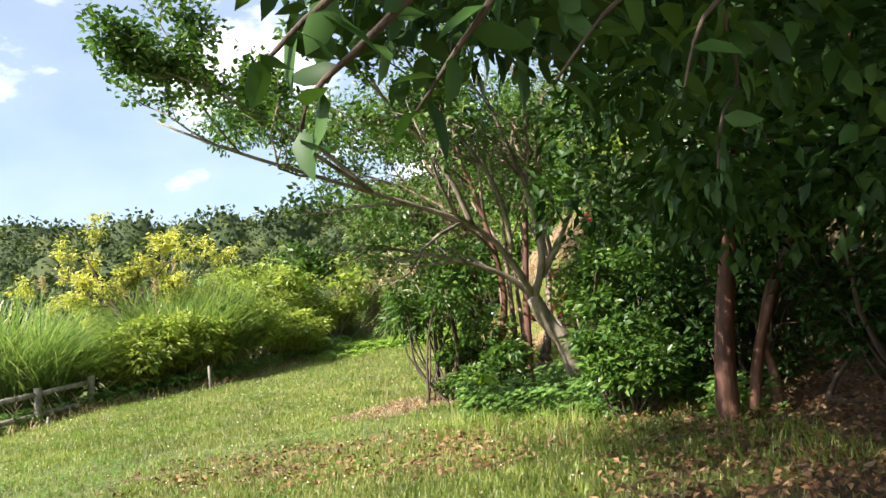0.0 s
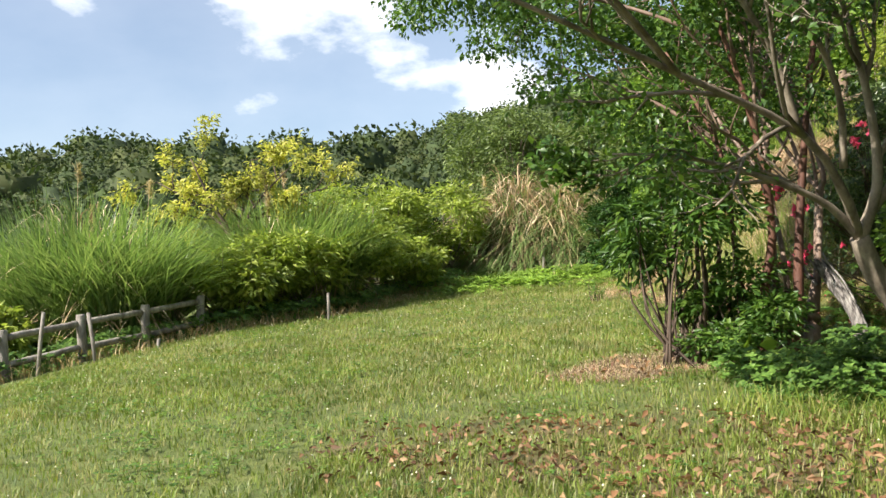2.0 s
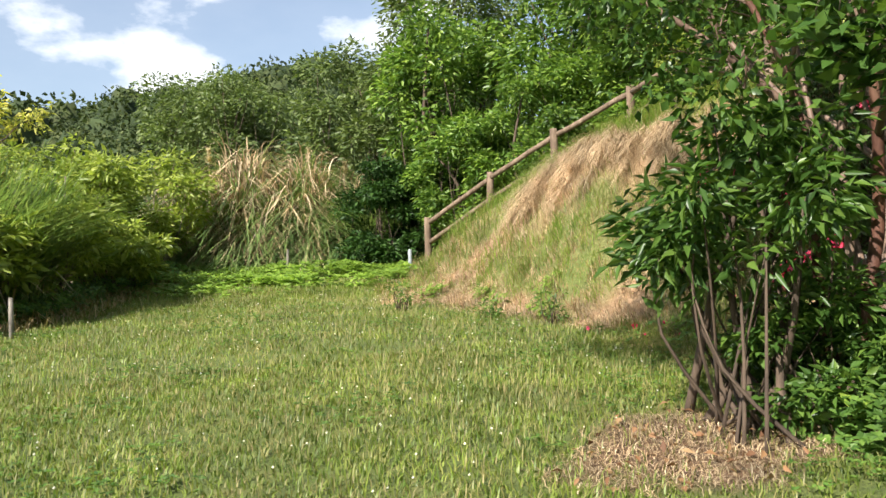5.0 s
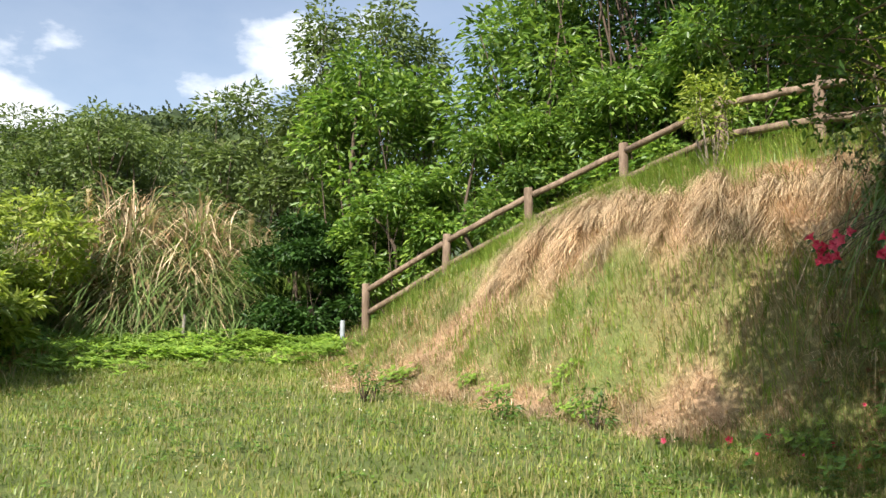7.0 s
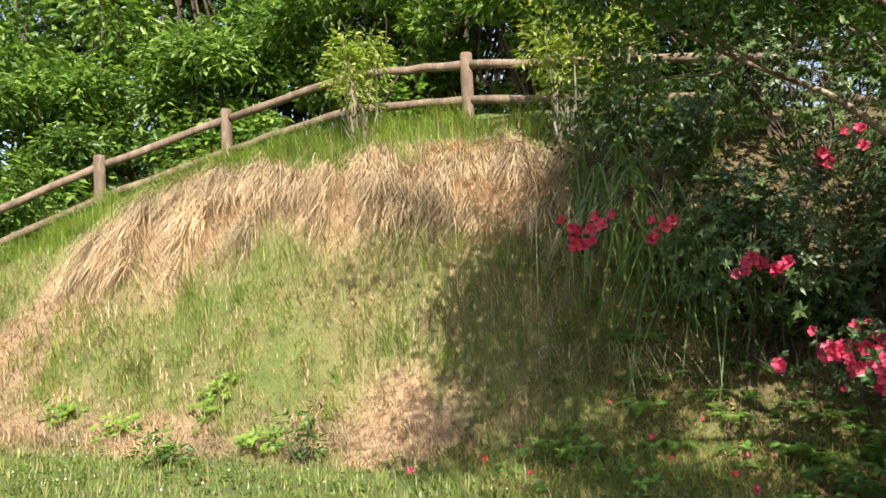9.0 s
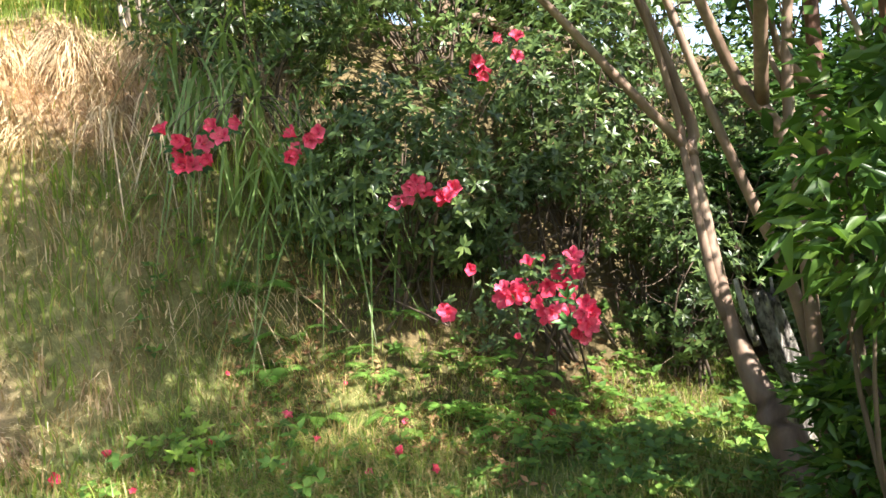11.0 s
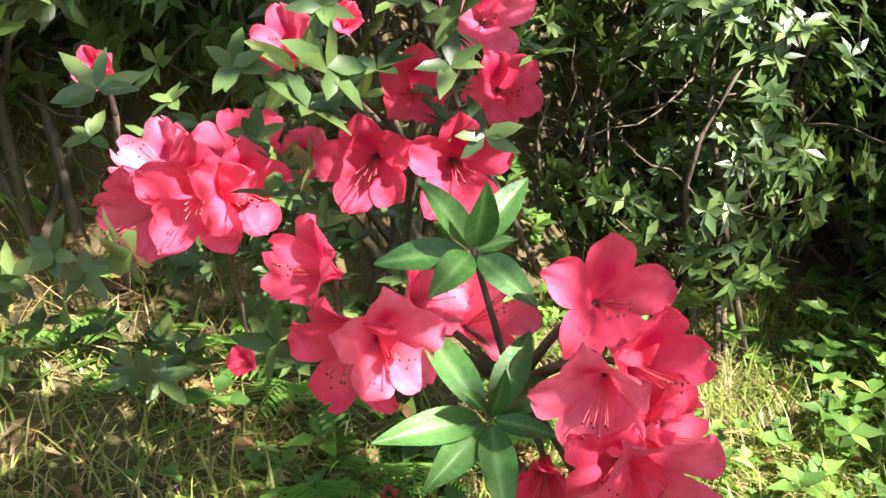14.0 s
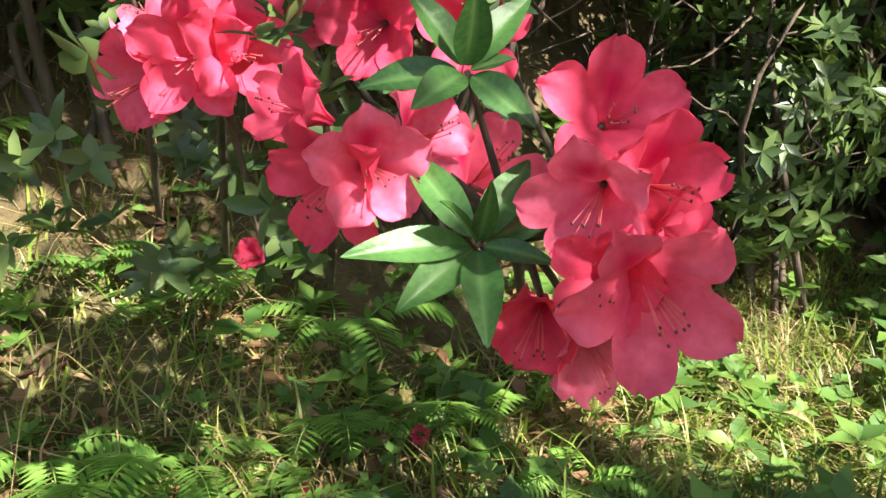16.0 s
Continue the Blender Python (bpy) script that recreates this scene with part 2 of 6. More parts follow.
def mesh_data(name, verts, faces, material, smooth=True, values=None):
    """verts: (n, 3). faces: (k, 3) or (k, 4). values: name and numbers of a point attribute."""
    me = bpy.data.meshes.new(name)
    verts, faces = np.asarray(verts, dtype=np.float32), np.asarray(faces, dtype=np.int32)
    me.vertices.add(len(verts))
    me.vertices.foreach_set("co", verts.ravel())
    k = faces.shape[1]
    me.loops.add(faces.size)
    me.loops.foreach_set("vertex_index", faces.ravel())
    me.polygons.add(len(faces))
    me.polygons.foreach_set("loop_start", np.arange(0, faces.size, k, dtype=np.int32))
    me.polygons.foreach_set("loop_total", np.full(len(faces), k, dtype=np.int32))
    me.polygons.foreach_set("use_smooth", np.full(len(faces), smooth, dtype=bool))
    for key, numbers in (values or {}).items():
        layer = me.attributes.new(key, "FLOAT", "POINT")
        layer.data.foreach_set("value", np.asarray(numbers, dtype=np.float32))
    me.materials.append(material)
    me.update(calc_edges=True)
    return me


def part(name, data, parent, label=""):
    """One mesh under a thing or a part; data in the parent's own coordinates."""
    ob = new(name, data)
    ob.parent = parent
    return tagged(ob, label)


def thing(name, place, label, category, group="", kind="", turn=0.0, data=None, size=1.0):
    ob = new(name, data)
    ob.matrix_basis = pose(*place, 0, 0, turn) @ Matrix.Scale(size, 4)
    return tagged(ob, label, category, group, kind)


def join(*chunks):
    """Joins (verts, faces) chunks with faces of one size."""
    vs, fs, at = [], [], 0
    for v, f in chunks:
        vs.append(v)
        fs.append(np.asarray(f) + at)
        at += len(v)
    return np.concatenate(vs), np.concatenate(fs)


def unit(a):
    return a / np.maximum(np.linalg.norm(a, axis=-1, keepdims=True), 1e-9)


def tube(points, radii, sides=7, knobs=0.0, rng=None):
    """A round stem along points; quads."""
    p, r = np.asarray(points, float), np.asarray(radii, float)
    d = unit(np.gradient(p, axis=0))
    ref = np.where(np.abs(d[:, 2:3]) > 0.9, [[1.0, 0, 0]], [[0, 0, 1.0]])
    a = unit(np.cross(d, ref))
    b = np.cross(d, a)
    ang = np.arange(sides) / sides * 2 * np.pi
    rr = r[:, None] * np.ones(sides)
    if knobs:
        rr = rr * (1 + knobs * rng.normal(size=rr.shape))
    v = p[:, None, :] + rr[..., None] * (np.cos(ang)[None, :, None] * a[:, None, :] + np.sin(ang)[None, :, None] * b[:, None, :])
    n = len(p)
    i, j = np.meshgrid(np.arange(n - 1), np.arange(sides), indexing="ij")
    q = np.stack([i * sides + j, i * sides + (j + 1) % sides, (i + 1) * sides + (j + 1) % sides, (i + 1) * sides + j], -1).reshape(-1, 4)
    v = np.concatenate([v.reshape(-1, 3), p[[0]], p[[-1]]])
    s = np.arange(sides)
    e = (s + 1) % sides
    lo = np.stack([e, s, np.full(sides, n * sides), np.full(sides, n * sides)], -1)
    hi = np.stack([(n - 1) * sides + s, (n - 1) * sides + e, np.full(sides, n * sides + 1), np.full(sides, n * sides + 1)], -1)
    caps = np.concatenate([lo, hi])
    return v, np.concatenate([q, caps])


def curve_points(ctrl, n=12):
    """A smooth line through control points."""
    c = np.asarray(ctrl, float)
    t = np.linspace(0, len(c) - 1, n)
    i = np.clip(t.astype(int), 0, len(c) - 2)
    u = (t - i)[:, None]
    p0, p1, p2, p3 = c[np.maximum(i - 1, 0)], c[i], c[i + 1], c[np.minimum(i + 2, len(c) - 1)]
    return 0.5 * (2 * p1 + (p2 - p0) * u + (2 * p0 - 5 * p1 + 4 * p2 - p3) * u * u + (3 * p1 - p0 - 3 * p2 + p3) * u ** 3)


LEAF_FINE = (np.array([0, .3, .3, .3, .7, .7, .7, 1]), np.array([0, -1, 0, 1, -.78, 0, .78, 0]) * .5,
             np.array([[0, 2, 1], [0, 3, 2], [1, 2, 5], [1, 5, 4], [2, 3, 6], [2, 6, 5], [4, 5, 7], [5, 6, 7]]))
LEAF_MID = (np.array([0, .45, .5, .45, 1]), np.array([0, -1, 0, 1, 0]) * .5, np.array([[0, 2, 1], [0, 3, 2], [1, 2, 4], [2, 3, 4]]))
LEAF_LOW = (np.array([0, .45, 1, .45]), np.array([0, -1, 0, 1]) * .5, np.array([[0, 3, 2], [0, 2, 1]]))


def leaves(rng, at, way, length, width, form=LEAF_LOW, fold=0.25, droop=0.25, up=None, spin=0.6):
    """Leaves that start at the places and point along the ways."""
    at, d = np.asarray(at, float), unit(np.asarray(way, float))
    n = len(at)
    u = np.tile([0, 0, 1.0], (n, 1)) if up is None else up
    u = u + spin * rng.normal(size=(n, 3))
    side = unit(np.cross(d, u))
    nor = np.cross(side, d)
    t, w, f = form
    le, wi = np.broadcast_to(length, n)[:, None, None], np.broadcast_to(width, n)[:, None, None]
    v = (at[:, None, :] + d[:, None, :] * t[None, :, None] * le + side[:, None, :] * w[None, :, None] * wi
         + nor[:, None, :] * (np.abs(w)[None, :, None] * wi * fold - (t ** 2)[None, :, None] * le * droop))
    k = len(t)
    return v.reshape(-1, 3), (f[None] + (np.arange(n) * k)[:, None, None]).reshape(-1, 3)


def blades(rng, at, height, width, lean, way=None, segs=2, sag=1.0):
    """Grass blades that stand at the places; lean: how far the tip goes sideways, of its length."""
    at = np.asarray(at, float)
    n = len(at)
    a = rng.uniform(0, 2 * np.pi, n) if way is None else way
    d = np.stack([np.cos(a), np.sin(a), np.zeros(n)], -1)
    s = np.stack([-np.sin(a), np.cos(a), np.zeros(n)], -1)
    h, w, le = (np.broadcast_to(q, n)[:, None] for q in (height, width, lean))
    rows = []
    for k in range(segs):
        t = k / segs
        c = at + d * h * le * t ** 2 + np.array([0, 0, 1.0]) * h * (t - sag * 0.5 * le * t ** 2)
        ww = w * (1 - 0.75 * t ** 1.5) * 0.5
        rows += [c - s * ww, c + s * ww]
    rows.append(at + d * h * le + np.array([0, 0, 1.0]) * h * (1 - sag * 0.5 * le))
    v = np.stack(rows, 1)
    f = []
    for k in range(segs - 1):
        f += [[2 * k, 2 * k + 1, 2 * k + 3], [2 * k, 2 * k + 3, 2 * k + 2]]
    f.append([2 * segs - 2, 2 * segs - 1, 2 * segs])
    k = 2 * segs + 1
    return v.reshape(-1, 3), (np.array(f)[None] + (np.arange(n) * k)[:, None, None]).reshape(-1, 3)


def scatter_ball(rng, n, centre, radius, hollow=0.55):
    """Places in an ellipsoid, more of them towards its skin, and the ways outwards."""
    d = unit(rng.normal(size=(n, 3)))
    r = hollow + (1 - hollow) * rng.random((n, 1)) ** 0.7
    return np.asarray(centre) + d * r * np.asarray(radius), d


# ---- lie of the land ----
EXTRA_Y = np.array([-2000, 5, 8, 10.2, 15, 20, 26, 40, 70, 2000.0])
EXTRA_Z = np.array([0, 0, 0.03, 0.13, 0.29, 0.34, 0.66, 1.2, 1.6, 1.6])
TOE_Y = np.array([-2000, 0, 8, 10.4, 11.8, 12.7, 14.5, 16, 18, 19, 20.2, 22.5, 25, 30, 2000.0])
TOE_X = np.array([3.4, 3.2, 2.7, 2.25, 1.65, 1.35, 1.05, 0.75, 0.4, 0.15, 0.2, 0.6, 1.8, 4.0, 6.0])
CREST_Y = np.array([-2000, 6, 11, 15, 16.4, 18, 19.2, 20.4, 21.6, 23, 25, 2000.0])
CREST_Z = np.array([2.6, 2.6, 3.4, 3.96, 3.88, 3.46, 2.87, 2.28, 1.68, 1.3, 1.1, 1.1])
FENCE_X = np.array([4.3, 4.3, 4.2, 4.0, 3.95, 3.86, 3.12, 2.41, 1.62, 0.9, 0.5, 0.5])
BANK_S = np.array([-2000, 0, 0.3, 0.6, 0.9, 1.2, 1.5, 1.9, 2.6, 3.5, 6.0, 2000.0])
BANK_Z = np.array([0, 0, 0.05, 0.18, 0.47, 0.95, 1.5, 2.05, 2.55, 3.0, 3.6, 4.0])


def soft_interp(v, xs, ys, w):
    return (np.interp(v - w, xs, ys) + np.interp(v + w, xs, ys) + np.interp(v, xs, ys) * 2) / 4


def wave(x, y, s, k):
    """A cheap smooth unevenness."""
    return np.sin(x * s * 1.3 + 1.7 * np.sin(y * s * 0.9 + k)) * np.cos(y * s * 1.1 + 1.3 * np.sin(x * s * 0.7 + 2 * k))


def land(x, y):
    x, y = np.asarray(x, float), np.asarray(y, float)
    flat = 0.029 * np.clip(x, -30, 30) + 0.030 * np.clip(y, -60, 70) + soft_interp(y, EXTRA_Y, EXTRA_Z, 0.8)
    flat = flat - 0.09 * np.clip(-6.2 - x, 0, 6)
    s = x - soft_interp(y, TOE_Y, TOE_X, 0.5) + 0.10 * wave(x, y, 1.5, 0.4)
    s = s * (1 - 0.2 * np.clip((y - 16.5) / 2, 0, 1))
    bank = soft_interp(s, BANK_S, BANK_Z, 0.12)
    lid = soft_interp(y, CREST_Y, CREST_Z, 0.4) + 0.22 * np.clip(x - soft_interp(y, CREST_Y, FENCE_X, 0.4), -3, 1.5) - flat
    lid = np.maximum(lid, 0) + 0.02
    k = 0.25
    bank = -k * np.log(np.exp(-bank / k) + np.exp(-lid / k)) + k * np.log(1 + np.exp(-lid / k))
    bank = np.clip(bank, 0, None)
    rough = 0.015 * wave(x, y, 2.2, 1.1) + 0.008 * wave(x, y, 6.0, 2.3) + np.clip(bank, 0, 0.4) * 0.09 * wave(x, y, 4.5, 0.2)
    r = np.hypot(x + 2, y)
    az = np.arctan2(x + 2, y)
    hill = np.clip((r - 55) / 95, 0, 1)
    hill = hill * hill * (3 - 2 * hill) * (19.5 + 3.0 * np.sin(az * 5 + 0.6) + 1.6 * np.sin(az * 13)) * np.clip(1.4 - np.abs(az) / 1.6, 0.12, 1)
    return flat + bank + rough + hill


def land1(x, y):
    return float(land(np.array([x]), np.array([y]))[0])


def spread(lo, hi, step, far, grow=1.22):
    mid = list(np.arange(lo, hi + 1e-6, step))
    d, e = step, hi
    while e < far:
        d *= grow
        e += d
        mid.append(e)
    d, e = step, lo
    while e > -far:
        d *= grow
        e -= d
        mid.insert(0, e)
    return np.array(mid)


def blob(x, y, cx, cy, rx, ry, turn=0.0):
    """1 inside an uneven patch, 0 outside."""
    c, s = math.cos(turn), math.sin(turn)
    u, v = ((x - cx) * c + (y - cy) * s) / rx, (-(x - cx) * s + (y - cy) * c) / ry
    d = np.sqrt(u * u + v * v) + 0.18 * wave(x, y, 5.0, cx) + 0.1 * wave(x, y, 13.0, cy)
    return np.clip((1.15 - d) / 0.3, 0, 1)


def straw_mask(x, y):
    """Where the bank is covered by dead grass."""
    s = x - soft_interp(y, TOE_Y, TOE_X, 0.5)
    lip = np.clip(1 - np.abs(s - 1.9 - 0.12 * wave(x, y, 2.0, 0.3)) / 0.5, 0, 1) * np.clip((y - 12.6) / 0.6, 0, 1) * np.clip((18.6 - y) / 1.2, 0, 1)
    foot = np.clip(1 - np.abs(s - 0.35) / 0.45, 0, 1) * np.clip((y - 14.3) / 0.5, 0, 1) * np.clip((20.5 - y) / 1.0, 0, 1) * (0.25 + 0.75 * (wave(x, y, 2.6, 0.9) > 0.1))
    path = np.maximum(blob(x, y, 1.5, 18.5, 1.0, 0.5, -0.45), blob(x, y, 0.5, 18.7, 0.6, 0.6))
    top = blob(x, y, 3.3, 14.4, 0.5, 0.9)
    patch = np.maximum(blob(x, y, 1.55, 14.6, 0.45, 0.5, 0.3), blob(x, y, 1.0, 16.3, 0.35, 0.6))
    m = np.maximum.reduce([np.clip(lip * 1.8, 0, 1), np.clip(foot * 1.4, 0, 1), path, top, patch])
    m = np.maximum(m, 0.42 * np.clip(s / 0.3, 0, 1) * np.clip((2.4 - s) / 0.4, 0, 1) * np.clip((y - 12.8) / 0.8, 0, 1) * np.clip((21 - y) / 1.5, 0, 1) * (0.6 + 0.6 * wave(x, y, 2.9, 1.4)))
    return np.clip(m, 0, 1)


def litter_mask(x, y):
    """Brown leaves under the trees and the worn patch beside the shrub."""
    under = np.clip((x - 0.9 - 0.25 * (y - 6.5) * (y < 6.5)) / 0.8, 0, 1) * np.clip((8.2 - y) / 0.8, 0, 1)
    under = under * (0.5 + 0.5 * (wave(x, y, 3.1, 0.5) > -0.3))
    bare = blob(x, y, -0.4, 10.35, 0.85, 0.6, 0.2)
    foot = blob(x, y, -0.5, 7.3, 2.6, 1.0, -0.3) * (0.25 + 0.4 * (wave(x, y, 3.6, 0.8) > 0))
    hedge = np.clip((x - 1.9) / 0.5, 0, 1) * np.clip((13.2 - y) / 0.5, 0, 1) * 0.75
    return np.clip(np.maximum.reduce([under, bare, foot, hedge]), 0, 1)


def build_ground():
    xs, ys = spread(-12, 8, 0.13, 1600), spread(-4, 31, 0.15, 1600)
    gx, gy = np.meshgrid(xs, ys, indexing="ij")
    z = land(gx, gy)
    v = np.stack([gx, gy, z], -1).reshape(-1, 3)
    n, m = gx.shape
    i, j = np.meshgrid(np.arange(n - 1), np.arange(m - 1), indexing="ij")
    q = np.stack([i * m + j, (i + 1) * m + j, (i + 1) * m + j + 1, i * m + j + 1], -1).reshape(-1, 4)
    near = (np.abs(gx) < 13) & (gy > -5) & (gy < 32)
    me = mesh_data("ground", v, q, GROUND, True, {"straw": (straw_mask(gx, gy) * near).ravel(), "litter": (litter_mask(gx, gy) * near).ravel(), "woodland": (np.hypot(gx + 2, gy) > 52).ravel()})
    tagged(new("ground", me), "gently sloping lawn rising into a grassy bank", "ground", "", "structure")


build_ground()

# ---- plants: how each kind is made ----


def limb(rng, start, way, length, radius, tip=0.35, bend=0.25, lift=0.0, n=6):
    """Points and radii of one crooked limb."""
    p, d = [np.asarray(start, float)], unit(np.asarray(way, float))
    for k in range(n - 1):
        d = unit(d + bend * rng.normal(size=3) + np.array([0, 0, lift]))
        p.append(p[-1] + d * length / (n - 1))
    return np.array(p), np.linspace(radius, radius * tip, n)


def grow(rng, pts, rad, levels, kids=4, angle=0.8, ratio=0.6, lift=0.1, bend=0.22, first=0.35):
    """The limbs that fork from one limb, level by level, and the last ones, which bear leaves."""
    limbs, ends, now = [(pts, rad)], [], [(pts, rad)]
    for lev in range(levels):
        nxt = []
        for p, r in now:
            span = np.linalg.norm(np.diff(p, axis=0), axis=1).sum()
            for k in range(kids):
                f = first + (1 - first) * (k + rng.uniform(0.2, 1)) / kids
                i = min(int(f * (len(p) - 1)), len(p) - 2)
                u = f * (len(p) - 1) - i
                at = p[i] * (1 - u) + p[i + 1] * u if u <= 1 else p[-1]
                d = unit(p[i + 1] - p[i])
                side = unit(np.cross(d, rng.normal(size=3)))
                way = unit(d * math.cos(angle) + side * math.sin(angle) * rng.uniform(0.6, 1.3))
                r0 = (r[i] * 0.7)
                nxt.append(limb(rng, at, way, span * ratio * rng.uniform(0.7, 1.2), r0, 0.35, bend, lift, 5))
        limbs += nxt
        now = nxt
    return limbs, now


def stems_mesh(name, limbs, material, sides=6, thin=0.0):
    return mesh_data(name, *join(*[tube(p, np.maximum(r, 0.0025), sides if r[0] > 0.02 else 4) for p, r in limbs if r[0] > thin]), material)


def branches(ob, limbs, bark, thick=0.009):
    """Each stout branch is a part; the thin twigs of one stem stay together."""
    for one in limbs:
        if one[1][0] > thick:
            part("branch", stems_mesh("branch", [one], bark, 6), ob)
    thin = [one for one in limbs if one[1][0] <= thick]
    if thin:
        tagged(part("twig", stems_mesh("twig", thin, bark, 5, 0.001), ob), kind="stuff")


def twig_leaves(rng, twigs, per, length, width, form, droop=0.3, out=0.9, fold=0.3, jitter=0.0):
    """Leaves set along the twigs."""
    at, way = [], []
    for p, r in twigs:
        f = rng.random(per) ** 0.7 * (len(p) - 1.001)
        i = f.astype(int)
        u = (f - i)[:, None]
        d = unit(p[i + 1] - p[i])
        at.append(p[i] * (1 - u) + p[i + 1] * u + jitter * rng.normal(size=(per, 3)))
        way.append(d * 0.6 + out * rng.normal(size=(per, 3)) * np.array([1, 1, 0.6]))
    at, way = np.concatenate(at), np.concatenate(way)
    n = len(at)
    return leaves(rng, at, way, length * rng.uniform(0.65, 1.2, n), width * rng.uniform(0.7, 1.2, n), form, fold, droop)


def shrub(name, seed, place, size, label, category, leaf, bark, count=5000, leaf_len=0.1, leaf_wid=0.04, clumps=26, group="", form=LEAF_LOW, stems=6, hollow=0.35, droop=0.3, low=0.2, foot=0.12):
    """A bushy crown of many leaf clumps on thin forking stems."""
    rng = np.random.default_rng(seed)
    ob = thing(name, place, label, category, group)
    sx, sy, sz = size
    cs, _ = scatter_ball(rng, clumps, (0, 0, 0), (1, 1, 1), 0.45)
    cs = cs * np.array([sx, sy, sz * (1 - low) * 0.5]) + np.array([0, 0, sz * (0.5 + low * 0.5)])
    cs[:, 2] = np.clip(cs[:, 2], 0.08 * sz, None)
    limbs = []
    for k in range(clumps):
        b = rng.normal(size=2) * foot * min(sx, sy)
        root = np.array([b[0], b[1], -0.08])
        mid = root * 0.4 + cs[k] * 0.6 + np.array([0, 0, -0.1 * sz]) + 0.06 * rng.normal(size=3) * sz
        p = curve_points([root, mid, cs[k]], 7)
        r0 = 0.010 + 0.012 * sz * rng.uniform(0.4, 1) * (k < stems) + 0.003 * sz
        limbs.append((p, np.linspace(r0, r0 * 0.25, 7)))
    if clumps <= 26:
        for one in limbs:
            part("stem", stems_mesh("stem", [one], bark, 6), ob)
    else:
        part("stem", stems_mesh("stem", limbs, bark, 6), ob)
    per = max(count // clumps, 1)
    rad = np.array([sx, sy, sz * 0.5]) * (1.7 / clumps ** 0.42)
    at, way = [], []
    for c in cs:
        k = rng.uniform(0.7, 1.3)
        p, d = scatter_ball(rng, int(per * k * k), c, rad * k * np.array([1, 1, 0.5]), hollow)
        at.append(p)
        way.append((d + 0.6 * rng.normal(size=d.shape)) * np.array([1, 1, 0.55]))
    at, way = np.concatenate(at), np.concatenate(way)
    keep = at[:, 2] > 0.02
    at, way = at[keep], way[keep]
    n = len(at)
    part("foliage", mesh_data("foliage", *leaves(rng, at, way, leaf_len * rng.uniform(0.6, 1.25, n), leaf_wid * rng.uniform(0.7, 1.25, n), form, 0.3, droop), leaf), ob)
    return ob


def tall_grass(name, seed, place, radius, height, label, count, live=0.75, group="", plumes=0, arch=1.05, width=0.026, dense=0.3):
    """A tussock of long arching blades, dead ones hanging round its skirt."""
    rng = np.random.default_rng(seed)
    ob = thing(name, place, label, "tall grass", group)
    def dome(m, top):
        a, u = rng.uniform(0, 2 * np.pi, m), np.sqrt(rng.random(m))
        r = radius[0] * u * 0.8
        return a, np.stack([r * np.cos(a), r * np.sin(a) * radius[1] / radius[0], -0.05 + top * height * (1 - u ** 2) * rng.random(m)], -1)

    n = int(count * live)
    a, at = dome(n, 0.35 * dense)
    h = height * rng.uniform(0.5, 1.05, n) * (0.62 if dense > 1 else 1.0)
    part("live_tuft", mesh_data("live_tuft", *blades(rng, at, h, width * rng.uniform(0.6, 1.3, n), arch * rng.uniform(0.2, 1.1, n), a + 0.8 * rng.normal(size=n), 7, 1.2 + 0.6 * (dense > 1)), REED), ob)
    m = count - n
    a, at = dome(m, 0.75)
    at[:, 2] += 0.12 * height * rng.random(m)
    part("dead_skirt", mesh_data("dead_skirt", *blades(rng, at, height * rng.uniform(0.3, 0.65, m), width * rng.uniform(0.5, 1.1, m), rng.uniform(0.4, 1.0, m), a + 0.7 * rng.normal(size=m), 6, 2.6), STRAW), ob)
    for k in range(plumes):
        a, r = rng.uniform(0, 2 * np.pi), radius[0] * rng.uniform(0, 0.7)
        b = np.array([r * math.cos(a), r * math.sin(a) * radius[1] / radius[0], 0.2])
        top = b + np.array([0.25 * rng.normal(), 0.25 * rng.normal(), height * rng.uniform(0.7, 0.98)])
        p = curve_points([b, (b + top) / 2 + 0.05 * rng.normal(size=3), top], 7)
        stalk = part("plume_stalk", mesh_data("plume_stalk", *tube(p, np.linspace(0.006, 0.003, 7), 4), STRAW), ob)
        q = 90
        f = rng.random(q)
        at = top + np.array([0, 0, -0.32]) * f[:, None] + 0.012 * rng.normal(size=(q, 3))
        way = np.array([0.25, 0.1, 1.0]) + 0.45 * rng.normal(size=(q, 3))
        part("plume", mesh_data("plume", *leaves(rng, at, way, 0.12, 0.02, LEAF_LOW), PLUME), stalk, "buff feathery seed plume")
    return ob

# ---- distance: wooded hills ----


